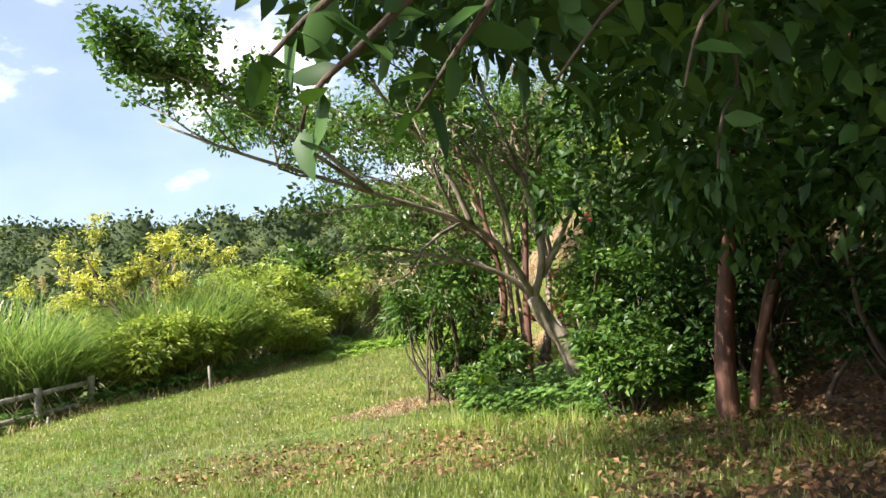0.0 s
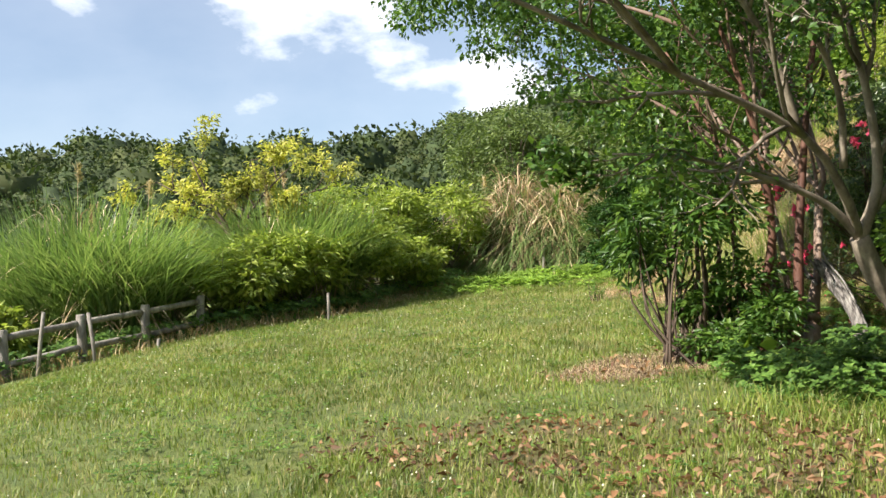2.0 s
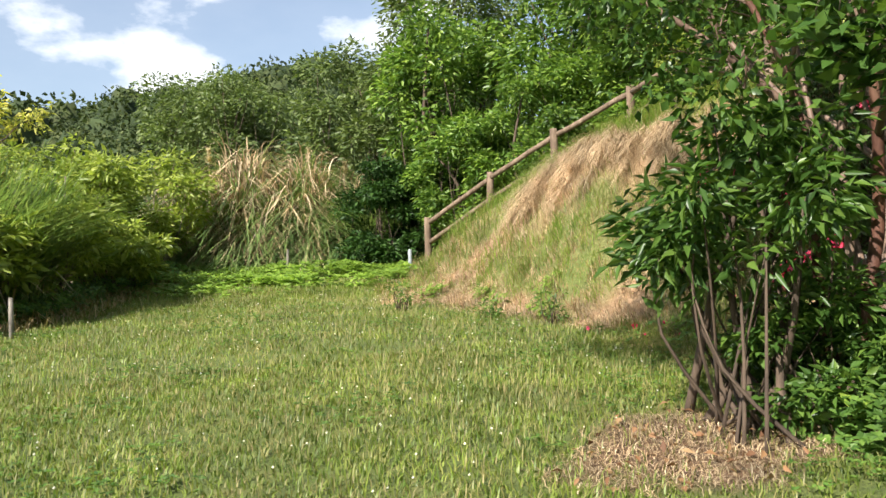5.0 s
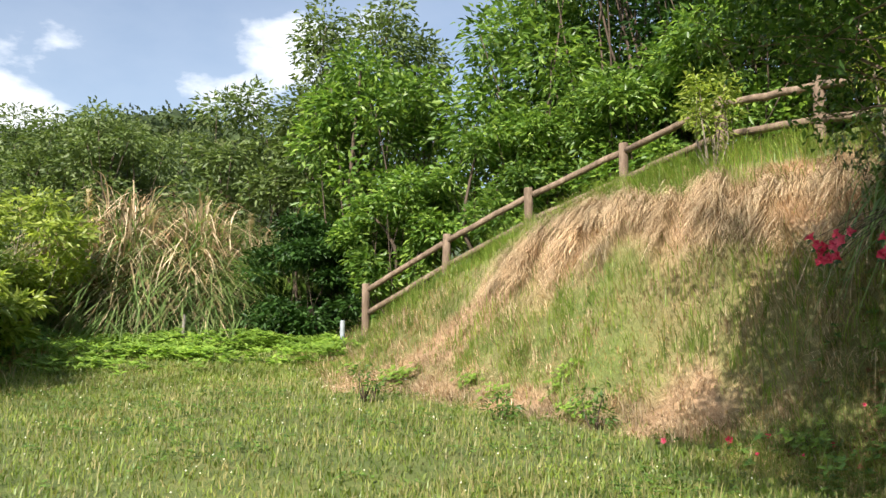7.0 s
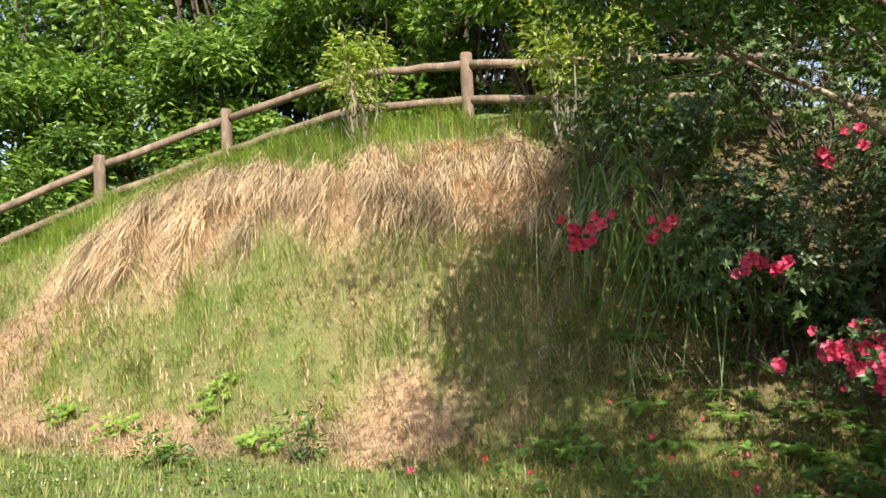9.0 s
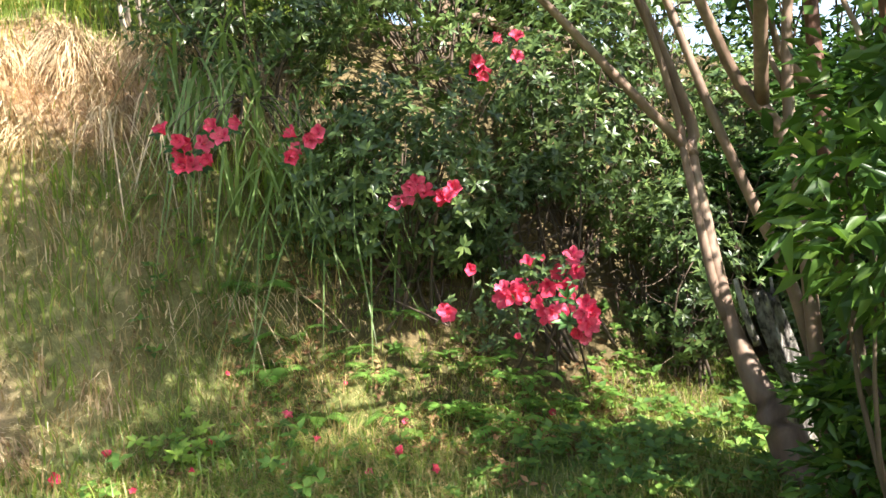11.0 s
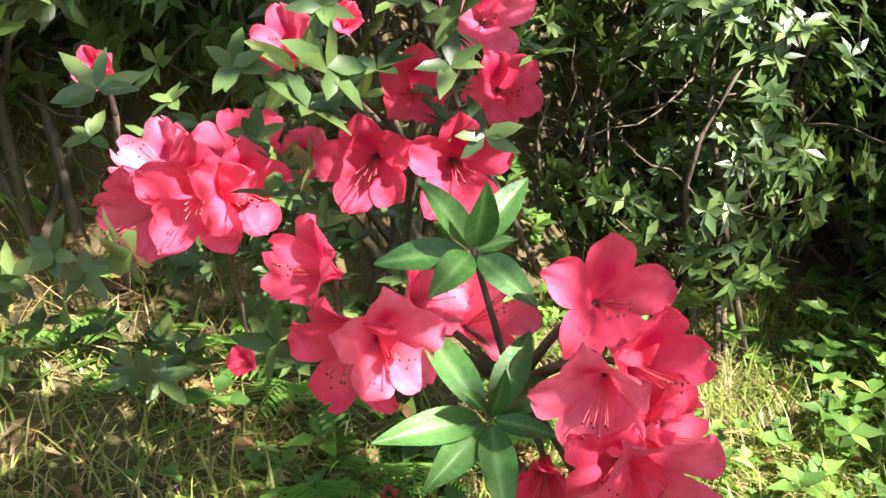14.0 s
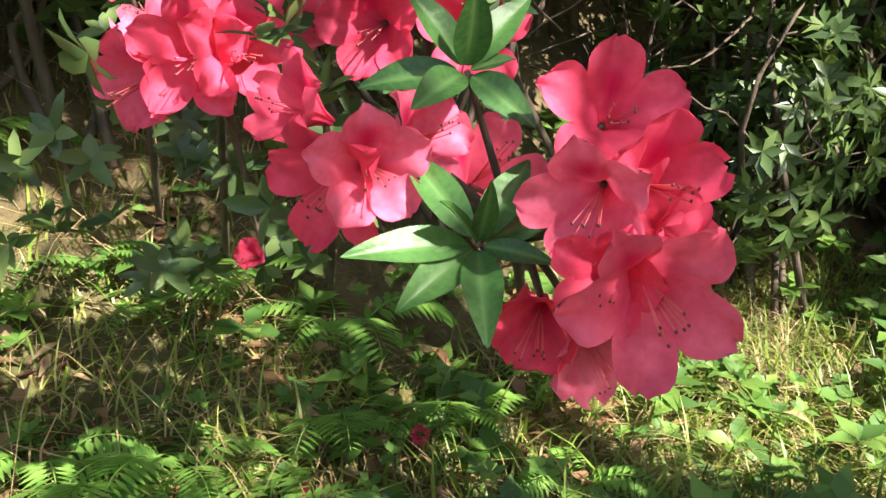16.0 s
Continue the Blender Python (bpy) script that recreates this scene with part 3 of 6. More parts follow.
def far_wood():
    rng = np.random.default_rng(5)
    n = 1700
    az, r = rng.uniform(-0.66, 0.34, n), 62 + 100 * rng.random(n) ** 0.75
    x, y = -2 + r * np.sin(az), r * np.cos(az)
    z = land(x, y)
    size = np.clip(1.9 * np.exp(0.38 * rng.normal(size=n)), 0.9, 4.6) * (0.75 + r / 260)
    m = 150
    d = unit(rng.normal(size=(n, m, 3)) + np.array([0, -0.7, 0.6]))
    at = np.stack([x, y, z + size * 0.5], -1)[:, None, :] + d * size[:, None, None] * np.array([1, 1, 0.8]) * rng.uniform(0.62, 0.96, (n, m, 1))
    way = (d + 0.9 * rng.normal(size=d.shape)).reshape(-1, 3)
    le = np.repeat(size * 0.13, m) * rng.uniform(0.6, 1.4, n * m)
    la, lo = np.meshgrid(np.linspace(0.12, 1.75, 5), np.arange(8) / 8 * 2 * np.pi, indexing="ij")
    ball = np.stack([np.sin(la) * np.cos(lo), np.sin(la) * np.sin(lo), np.cos(la)], -1).reshape(-1, 3)
    lump = np.stack([x, y, z + size * 0.45], -1)[:, None, :] + ball[None] * (size[:, None] * rng.uniform(0.45, 0.85, (n, 40)))[..., None] * np.array([1, 1, 0.85])
    i, j = np.meshgrid(np.arange(4), np.arange(8), indexing="ij")
    a, b, c, d = i * 8 + j, (i + 1) * 8 + j, (i + 1) * 8 + (j + 1) % 8, i * 8 + (j + 1) % 8
    tri = np.concatenate([np.stack([a, b, c], -1).reshape(-1, 3), np.stack([a, c, d], -1).reshape(-1, 3)])
    cores = (lump.reshape(-1, 3), (tri[None] + (np.arange(n) * 40)[:, None, None]).reshape(-1, 3))
    me = mesh_data("far_wood", *join(cores, leaves(rng, at.reshape(-1, 3), way, le, le * 0.75, LEAF_LOW, 0.3, 0.3)), FAR_LEAF)
    tagged(new("far_wood", me), "dense green woodland over the distant hills", "woodland", "", "stuff")


far_wood()


def on(x, y, sink=0.0):
    return (x, y, land1(x, y) - sink)


# ---- beyond the lawn: shrubs, tall grass, yellow tree ----
LEFT = "shrubs along the lawn's far edge"
for k, (x, y, sx, sy, sz, leaf, tone) in enumerate([
        (-6.9, 18.3, 1.2, 1.0, 1.6, LIME_LEAF, "lime-green"), (-5.8, 19.2, 1.0, 0.9, 1.8, LIME_LEAF, "lime-green"),
        (-5.1, 21.0, 1.1, 1.0, 2.0, LIME_LEAF, "yellowish-green"), (-9.6, 15.0, 0.7, 0.7, 1.0, LIME_LEAF, "lime-green"), (-5.0, 24.0, 1.4, 1.2, 2.9, LIME_LEAF, "yellow-green"),
        (-3.5, 26.0, 1.3, 1.2, 2.9, LIME_LEAF, "yellow-green"), (-7.0, 25.2, 1.6, 1.4, 2.8, WOOD_LEAF, "dull green"), (-4.0, 23.0, 0.9, 0.9, 1.3, LIME_LEAF, "lime-green")]):
    shrub("shrub", 40 + k, on(x, y), (sx, sy, sz), f"{tone} leafy shrub beside the lawn's edge", "shrub", leaf, BARK_PALE, 4600, 0.19, 0.07, 40, LEFT, low=0.22, hollow=0.3)
tall_grass("tall_grass", 61, on(-9.2, 17.4), (2.0, 1.2), 3.3, "tall green silvergrass stand behind a log fence", 5200, 0.92, plumes=3, width=0.032, arch=0.8)
tall_grass("tall_grass", 62, on(-6.4, 20.6), (2.0, 1.2), 3.1, "tall green silvergrass stand behind shrubs", 4600, 0.93, plumes=9, width=0.03, arch=0.8)
tall_grass("tall_grass", 63, on(-12.8, 17.8), (2.4, 1.6), 2.8, "tall green silvergrass stand behind a log fence", 4200, 0.9, width=0.032, arch=0.8)
for k, (x, y, r, h, live) in enumerate([(-2.4, 28.2, 1.4, 2.4, 0.5), (-1.1, 27.6, 1.7, 3.3, 0.42), (0.2, 27.2, 1.7, 3.1, 0.45), (1.2, 26.7, 1.3, 2.4, 0.55)]):
    tall_grass("pampas_clump", 640 + k, on(x, y), (r, r * 0.9), h, "great tussock of grass with dead straw skirt before the wood", 5200, live * 1.15, "pampas tussocks", plumes=1, arch=1.5, width=0.036, dense=1.9)
tall_grass("tall_grass", 65, on(1.9, 26.0), (1.2, 1.0), 2.6, "dark green reeds beside the huge grass clump", 1500, 0.9, width=0.03)


def yellow_tree():
    rng = np.random.default_rng(70)
    ob = thing("yellow_tree", on(-7.3, 20.0), "slender tree with sparse yellow new leaves", "tree")
    limbs, ends = [], []
    for tip in ((-1.7, 0.2, 3.1), (-0.8, -0.2, 3.5), (0.4, 0.2, 3.5), (1.3, -0.2, 3.2), (2.0, 0.3, 2.8), (-1.3, 0.5, 2.6)):
        p = curve_points([(0, 0, -0.1), (0.05, 0, 1.6), (tip[0] * 0.45, tip[1], 2.5), tip], 9)
        li, en = grow(rng, p, np.linspace(0.06, 0.012, 9), 2, 5, 1.15, 0.26, -0.02, 0.2, 0.5)
        limbs += li
        ends += en
    part("trunk", stems_mesh("trunk", limbs[:1], BARK_DARK, 8), ob)
    part("branch", stems_mesh("branch", limbs[1:], BARK_DARK, 5, 0.002), ob)
    part("crown", mesh_data("crown", *twig_leaves(rng, ends, 40, 0.12, 0.05, LEAF_LOW, 0.4, 1.0, 0.3, 0.07), YELLOW_LEAF), ob)


yellow_tree()

# ---- woodland behind the bank ----
BACK = "trees of the wood behind the bank"
# SHADE_LEAF paints the gloom between the trees into their leaves.
for k, (x, y, s, h, leaf, tone) in enumerate([
        (3.3, 25.0, 1.7, 5.6, WOOD_LEAF, "fresh green"), (5.6, 22.6, 2.0, 7.5, WOOD_LEAF, "fresh green"), (6.8, 19.6, 2.1, 8.5, SHADE_LEAF, "shade-dark green"), (7.4, 16.6, 2.1, 8.5, SHADE_LEAF, "shade-dark green"),
        (7.2, 13.6, 2.0, 8.0, SHADE_LEAF, "shade-dark green"), (2.4, 30.0, 2.0, 6.0, PALE_LEAF, "greyish pale green"), (4.8, 28.5, 2.2, 8.0, PALE_LEAF, "greyish pale green"), (8.6, 24.0, 2.4, 10.0, SHADE_LEAF, "shade-dark green"),
        (-1.6, 37.0, 2.4, 6.3, PALE_LEAF, "dull green"), (0.2, 35.0, 2.4, 6.0, PALE_LEAF, "greyish pale green"), (6.9, 10.6, 2.0, 8.0, SHADE_LEAF, "shade-dark green"), (9.6, 18.5, 2.4, 9.0, SHADE_LEAF, "shade-dark green")]):
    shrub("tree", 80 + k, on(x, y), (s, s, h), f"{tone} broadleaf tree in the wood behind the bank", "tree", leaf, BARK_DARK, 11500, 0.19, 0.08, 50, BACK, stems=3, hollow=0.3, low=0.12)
for k, (x, y, sx, sz, leaf) in enumerate([
        (2.9, 22.9, 1.1, 2.8, WOOD_LEAF), (4.3, 21.4, 1.2, 3.2, WOOD_LEAF), (5.3, 19.2, 1.2, 3.0, WOOD_LEAF), (5.7, 17.0, 1.3, 3.0, WOOD_LEAF), (1.6, 24.4, 1.2, 2.4, SHADE_LEAF), (5.7, 14.8, 1.2, 2.8, WOOD_LEAF), (5.6, 12.6, 1.2, 2.6, SHADE_LEAF), (6.2, 10.6, 1.3, 2.6, SHADE_LEAF)]):
    shrub("understorey_bush", 100 + k, on(x, y), (sx, sx, sz), "dense green bush at the wood's edge behind the fence", "bush", leaf, BARK_DARK, 11000, 0.14, 0.058, 40, "bushes at the wood's edge", hollow=0.15, low=0.05)

# ---- log fence on the bank ----


def log_post(seed, height, radius, material):
    rng = np.random.default_rng(seed)
    z = np.array([-0.25, 0, height * 0.5, height - 0.015, height])
    p = np.stack([0 * z, 0 * z, z], -1)
    return tube(p, np.array([1.02, 1.0, 0.99, 0.98, 0.86]) * radius, 14, 0.012, rng)


def log_rail(a, b, radius, seed, n=7):
    rng = np.random.default_rng(seed)
    t = np.linspace(0, 1, n)[:, None]
    p = np.asarray(a) * (1 - t) + np.asarray(b) * t
    p[1:-1] += rng.normal(size=(n - 2, 3)) * 0.006
    return tube(p, np.full(n, radius), 10, 0.02, rng)


def log_fence(name, label, posts, height, radius, rail_radius, rails, material, tilt=0.0):
    ob = thing(name, (0, 0, 0), label, "fence")
    for k, (x, y) in enumerate(posts):
        po = part("post", mesh_data("post", *log_post(k, height, radius, material), material), ob)
        po.location = (x, y, land1(x, y))
        po.rotation_euler = (0.03 * math.sin(k * 2.1), tilt * math.cos(k * 1.7), k)
    for k in range(len(posts) - 1):
        (x0, y0), (x1, y1) = posts[k], posts[k + 1]
        for q, h in enumerate(rails):
            z0, z1 = land1(x0, y0) + h, land1(x1, y1) + h
            d = np.array([x1 - x0, y1 - y0, z1 - z0])
            d = d / np.linalg.norm(d) * radius * 0.8
            part("rail", mesh_data("rail", *log_rail(np.array([x0, y0, z0]) + d, np.array([x1, y1, z1]) - d, rail_radius, 10 * k + q), material), ob)
    return ob


BANK_POSTS = [(1.62, 21.6), (2.41, 20.4), (3.12, 19.2), (3.86, 18.0), (4.02, 16.4), (4.05, 15.05), (4.1, 13.4), (4.2, 11.7), (4.3, 10.1)]
log_fence("log_fence", "brown log fence climbing the grassy bank", BANK_POSTS, 0.78, 0.065, 0.045, (0.29, 0.66), LOG_WOOD)
log_fence("old_log_fence", "weathered grey log fence half hidden by shrubs", [(-7.1, 17.2), (-7.6, 16.05), (-8.15, 15.0), (-8.75, 13.9), (-9.4, 12.8)], 0.72, 0.07, 0.05, (0.22, 0.60), GREY_LOG, 0.06)
pipe = thing("marker_pipe", on(1.35, 21.9), "short grey metal marker pipe beside the fence", "pipe", data=mesh_data("marker_pipe", *tube([(0, 0, -0.2), (0, 0, 0.1), (0, 0, 0.36), (0, 0, 0.38)], [0.04, 0.04, 0.04, 0.03], 14), PIPE))
for k, (x, y, dx, dy, h) in enumerate([(-7.05, 15.2, 0.02, 0.0, 0.16), (-8.3, 13.95, 0.12, 0.0, 0.9), (-7.75, 14.6, -0.15, 0.1, 0.75), (-4.9, 17.9, 0.0, 0.02, 0.5), (-0.55, 24.8, 0.02, 0.0, 0.55)]):
    rng = np.random.default_rng(300 + k)
    thing("wooden_stake", on(x, y), "old weathered wooden stake standing in the grass", "stake", "stakes beside the lawn",
          data=mesh_data("wooden_stake", *tube([(0, 0, -0.15), (dx * 0.5, dy * 0.5, h * 0.5), (dx, dy, h - 0.01), (dx, dy, h)], [0.03, 0.03, 0.028, 0.02], 8, 0.06, rng), GREY_LOG))

# ---- crape myrtle beside the azaleas ----


def leaf_mass(rng, lumps, per, length, width, form=LEAF_LOW, droop=0.3, hollow=0.25):
    at, way = [], []
    for c, r in lumps:
        p, d = scatter_ball(rng, per, c, r, hollow)
        at.append(p)
        way.append(d + 0.8 * rng.normal(size=d.shape) - np.array([0, 0, 0.2]))
    at, way = np.concatenate(at), np.concatenate(way)
    n = len(at)
    return leaves(rng, at, way, length * rng.uniform(0.6, 1.2, n), width * rng.uniform(0.7, 1.2, n), form, 0.3, droop)


def crape_myrtle():
    rng = np.random.default_rng(31)
    base = np.array(on(0.92, 10.48))
    ob = thing("crape_myrtle", base, "multi-stemmed crape myrtle with smooth peeling bark", "tree")
    stems = [([(0.18, 0.0, -0.25), (0.286, 0.118, 0.227), (0.331, 0.185, 0.38), (0.387, 0.244, 0.576), (0.441, 0.287, 0.776), (0.476, 0.32, 1.013), (0.513, 0.351, 1.281), (0.551, 0.38, 1.566), (0.574, 0.372, 1.747), (0.5, 0.75, 2.614400773894653), (0.35, 1.2, 3.414400773894653)], 0.046, 0.022),
             ([(0.435, 0.30, 0.754), (0.455, 0.345, 0.934), (0.49, 0.385, 1.234), (0.525, 0.42, 1.534), (0.53, 0.45, 1.764), (0.5, 0.62, 2.3), (0.4, 0.95, 3.0)], 0.026, 0.014),
             ([(0.03, 0.0, -0.15), (0.07, 0.05, 0.45), (0.08, 0.15, 0.91), (0.08, 0.26, 1.18), (0.08, 0.40, 1.51), (0.08, 0.52, 1.83), (0.15, 0.75, 2.6), (0.35, 0.9, 3.4)], 0.032, 0.014),
             ([(-0.02, 0.05, -0.15), (-0.02, 0.10, 0.4), (-0.02, 0.13, 0.9), (-0.02, 0.15, 1.3), (-0.02, 0.18, 1.55), (-0.02, 0.15, 2.2), (-0.25, 0.1, 3.2)], 0.038, 0.018),
             ([(-0.02, 0.17, 1.5), (-0.03, 0.28, 1.66), (-0.05, 0.42, 1.82), (-0.3, 0.8, 2.4), (-0.5, 1.3, 3.1)], 0.035, 0.014),
             ([(0.05, -0.1, -0.15), (0.1, -0.12, 0.5), (0.16, -0.1, 1.2), (0.3, -0.12, 2.4), (0.45, -0.3, 3.6)], 0.06, 0.02),
             ([(-0.1, -0.12, -0.15), (-0.22, -0.15, 0.5), (-0.12, -0.2, 1.2), (-0.3, -0.35, 2.2), (-0.6, -0.4, 3.2)], 0.055, 0.02),
             ([(-0.15, 0.0, -0.15), (-0.35, 0.0, 0.5), (-0.42, 0.0, 1.1), (-0.5, 0.05, 2.0), (-0.9, 0.3, 3.0)], 0.04, 0.016),
             ([(0.546, 0.362, 1.533), (0.498, 0.553, 1.717), (0.426, 0.843, 2.001), (0.367, 1.159, 2.317), (0.329, 1.485, 2.51), (0.293, 1.847, 2.737), (0.254, 2.214, 3.001)], 0.026, 0.01),
             ([(-0.03, 0.3, 1.7), (-0.6, 0.55, 2.3), (-1.2, 0.8, 2.75), (-1.9, 1.0, 3.1)], 0.03, 0.012),
             ([(-0.25, 0.1, 2.9), (-0.9, 0.2, 3.3), (-1.5, 0.4, 3.6), (-2.1, 0.5, 3.8)], 0.026, 0.012),
             ([(0.46, 0.8, 2.7), (-0.1, 1.2, 3.3), (-0.6, 1.8, 3.8), (-0.7, 2.4, 4.2)], 0.028, 0.012),
             ([(0.15, 0.75, 2.6), (0.6, 1.2, 3.3), (0.9, 1.8, 3.8), (1.1, 2.4, 4.2)], 0.028, 0.012)]
    twigs = []
    for k, (ctrl, r0, r1) in enumerate(stems):
        n = 30 if k == 0 else 16
        p = curve_points(ctrl, n)
        r = np.linspace(r0, r1, n)
        if k == 0:
            r[:12] *= np.linspace(2.3, 1.0, 12) ** 1.1
        part("stem", mesh_data("stem", *tube(p, r, 12, 0.02, rng), BARK_RED if k in (5, 6, 7) else BARK_SMOOTH), ob)
        li, en = grow(rng, p, r, 2, 5, 0.7, 0.36 if k > 1 else 0.2, 0.05, 0.22, 0.55 if k > 1 else 0.85)
        def low_reach(q):
            return q[0][:, 1].max() > 0.5 and q[0][:, 2].min() < 2.35
        branches(ob, [q for q in li[1:] if not low_reach(q)], BARK_SMOOTH)
        twigs += [e for e in en if not low_reach(e) and e[0][-1][2] > 1.95 - 0.25 * e[0][-1][0] and e[0][-1][0] > -2.4]
    full = [e for e in twigs if e[0][-1][1] > 0.6 or (e[0][-1][0] < -0.8 and e[0][-1][1] > 0.3)]
    thin = [e for e in twigs if not (e[0][-1][1] > 0.6 or (e[0][-1][0] < -0.8 and e[0][-1][1] > 0.3))]
    a = twig_leaves(rng, full, 36, 0.065, 0.034, LEAF_MID, 0.25, 1.0, 0.3, 0.10)
    b = twig_leaves(rng, thin, 9, 0.065, 0.034, LEAF_MID, 0.25, 1.0, 0.3, 0.08)
    ray_up = np.array(SUN)
    def in_sun_gap(q):
        """Clumps are left out along these sun lines, to let light reach flowers and ground."""
        return any(np.linalg.norm(np.cross(q - np.array(g), ray_up)) < r for g, r in (((1.6, 11.65, 1.45), 0.3), ((2.0, 12.0, 1.0), 0.45), ((2.3, 12.2, 1.0), 0.4), ((1.8, 10.9, 0.8), 0.4)))
    lumps = []
    # Unseen high clumps, added to cast shade on the bank.
    for k in range(46):
        c = np.array([rng.uniform(-0.3, 1.9), rng.uniform(11.5, 13.0), rng.uniform(3.75, 4.5)])
        lumps.append((c - base, np.array([0.5, 0.5, 0.28]) * rng.uniform(0.7, 1.2)))
    # Unseen clumps further out, added to shade the bank's foot.
    for k in range(34):
        c = np.array([rng.uniform(-1.8, -0.1), rng.uniform(10.9, 12.6), rng.uniform(3.9, 4.5)])
        if not in_sun_gap(c):
            lumps.append((c - base, np.array([0.5, 0.5, 0.28]) * rng.uniform(0.7, 1.2)))
    # Unseen clumps set on the sun's line to shade flowers and azaleas.
    lumps += [(np.array(c) - base, np.array([0.42, 0.42, 0.3])) for c in ((-0.92, 10.08, 3.6), (-1.22, 9.98, 3.9), (0.3, 10.0, 3.8), (0.7, 10.2, 3.9), (1.0, 9.9, 3.9), (0.5, 10.5, 4.1), (0.2, 9.7, 4.0), (0.9, 10.5, 3.8))]
    # A denser unseen layer, added to keep sun off the middle azaleas.
    for k in range(12):
        c = np.array([rng.uniform(0.1, 1.3), rng.uniform(9.5, 10.6), rng.uniform(3.7, 4.4)])
        lumps.append((c - base, np.array([0.36, 0.36, 0.24]) * rng.uniform(0.8, 1.2)))
    # Unseen clumps over the lawn, added only for their shadow.
    for k in range(16):
        c = np.array([rng.uniform(-2.7, -1.6), rng.uniform(9.9, 11.3), rng.uniform(4.05, 4.6)])
        lumps.append((c - base, np.array([0.45, 0.45, 0.26]) * rng.uniform(0.7, 1.2)))
    shade_roof = len(lumps)
    for k in range(44):
        x = rng.uniform(-1.3, 1.3)
        c = np.array([x, rng.uniform(9.7, 10.8), rng.uniform(2.05 + 0.9 * max(0.0, -0.3 - x), 4.0)])
        lumps.append((c - base, np.array([0.34, 0.34, 0.24]) * rng.uniform(0.6, 1.2)))
    c = leaf_mass(rng, lumps[:shade_roof], 170, 0.075, 0.04, LEAF_MID)
    open_lumps = [q for q in lumps[shade_roof:] if not in_sun_gap(q[0] + base)]
    d = leaf_mass(rng, open_lumps, 75, 0.08, 0.044, LEAF_MID)
    for c0, _ in lumps[:46:4]:
        p = curve_points([np.array([0.2, 0.9, 3.1]), (c0 + np.array([0.2, 0.9, 3.1])) / 2 + np.array([0, 0, 0.15]), c0], 9)
        part("branch", stems_mesh("branch", [(p, np.linspace(0.017, 0.005, 9))], BARK_SMOOTH, 6), ob)
    # The crown mesh includes the unseen clumps added for shade.
    part("crown", mesh_data("crown", *join(a, b, c, d), MYRTLE_LEAF), ob)
    return base


myrtle_base = crape_myrtle()


def dead_stump():
    """A hollow, split grey stub that leans, with two standing splinters."""
    rng = np.random.default_rng(8)
    foot = np.array(on(1.44, 10.47))
    ob = thing("dead_stump", foot, "split grey dead stump beside smooth stems", "stump")
    n, m = 26, 44
    axis = curve_points([(0.12, -0.16, -0.15), (0.11, -0.14, 0.25), (0.03, -0.04, 0.52), (-0.14, 0.14, 1.36 - foot[2])], n)
    v = []
    for i in range(n):
        u = i / (n - 1)
        for j in range(m):
            a = j / m * 2 * math.pi
            groove = 0.10 * math.sin(5 * a + 2.2 * u) + 0.08 * math.sin(11 * a - 3 * u) + 0.06 * math.sin(23 * a + 9 * u)
            r = (0.062 - 0.012 * u) * (1 + 1.5 * groove + 0.06 * rng.normal()) * (1 - 0.35 * max(0.0, math.sin(a - 0.5)) * (u > 0.45) * math.sin(6 * u))
            jag = (0.06 * max(0.0, math.sin(2 * a + 0.6)) + 0.018 * math.sin(7 * a) + 0.012 * math.sin(13 * a + 1)) * max(0.0, u - 0.55) / 0.45
            v.append((axis[i][0] + r * math.cos(a) + 0.5 * jag, axis[i][1] + r * math.sin(a) - 0.5 * jag, axis[i][2] - jag))
    for j in range(m):
        a = j / m * 2 * math.pi
        v.append((axis[-6][0] + 0.03 * math.cos(a), axis[-6][1] + 0.03 * math.sin(a), axis[-6][2] + 0.01 * rng.normal()))
    q = [[i * m + j, i * m + (j + 1) % m, (i + 1) * m + (j + 1) % m, (i + 1) * m + j] for i in range(n) for j in range(m)]
    part("stub", mesh_data("stub", np.array(v), np.array(q), DEAD_WOOD), ob)
    z = 1.44 - foot[2]
    for ctrl, r in (([(-0.13, 0.19, z - 0.32), (-0.20, 0.26, z - 0.2), (-0.24, 0.31, z - 0.08), (-0.25, 0.33, z)], 0.020), ([(0.10, -0.10, z - 0.5), (0.04, -0.02, z - 0.3), (-0.06, 0.06, z - 0.12), (-0.10, 0.09, z - 0.02)], 0.012)):
        part("splinter", mesh_data("splinter", *tube(curve_points(ctrl, 10), np.linspace(r, r * 0.55, 10), 9, 0.08, rng), DEAD_WOOD), ob)


dead_stump()

# ---- leaning pale tree whose branches reach over the lawn ----


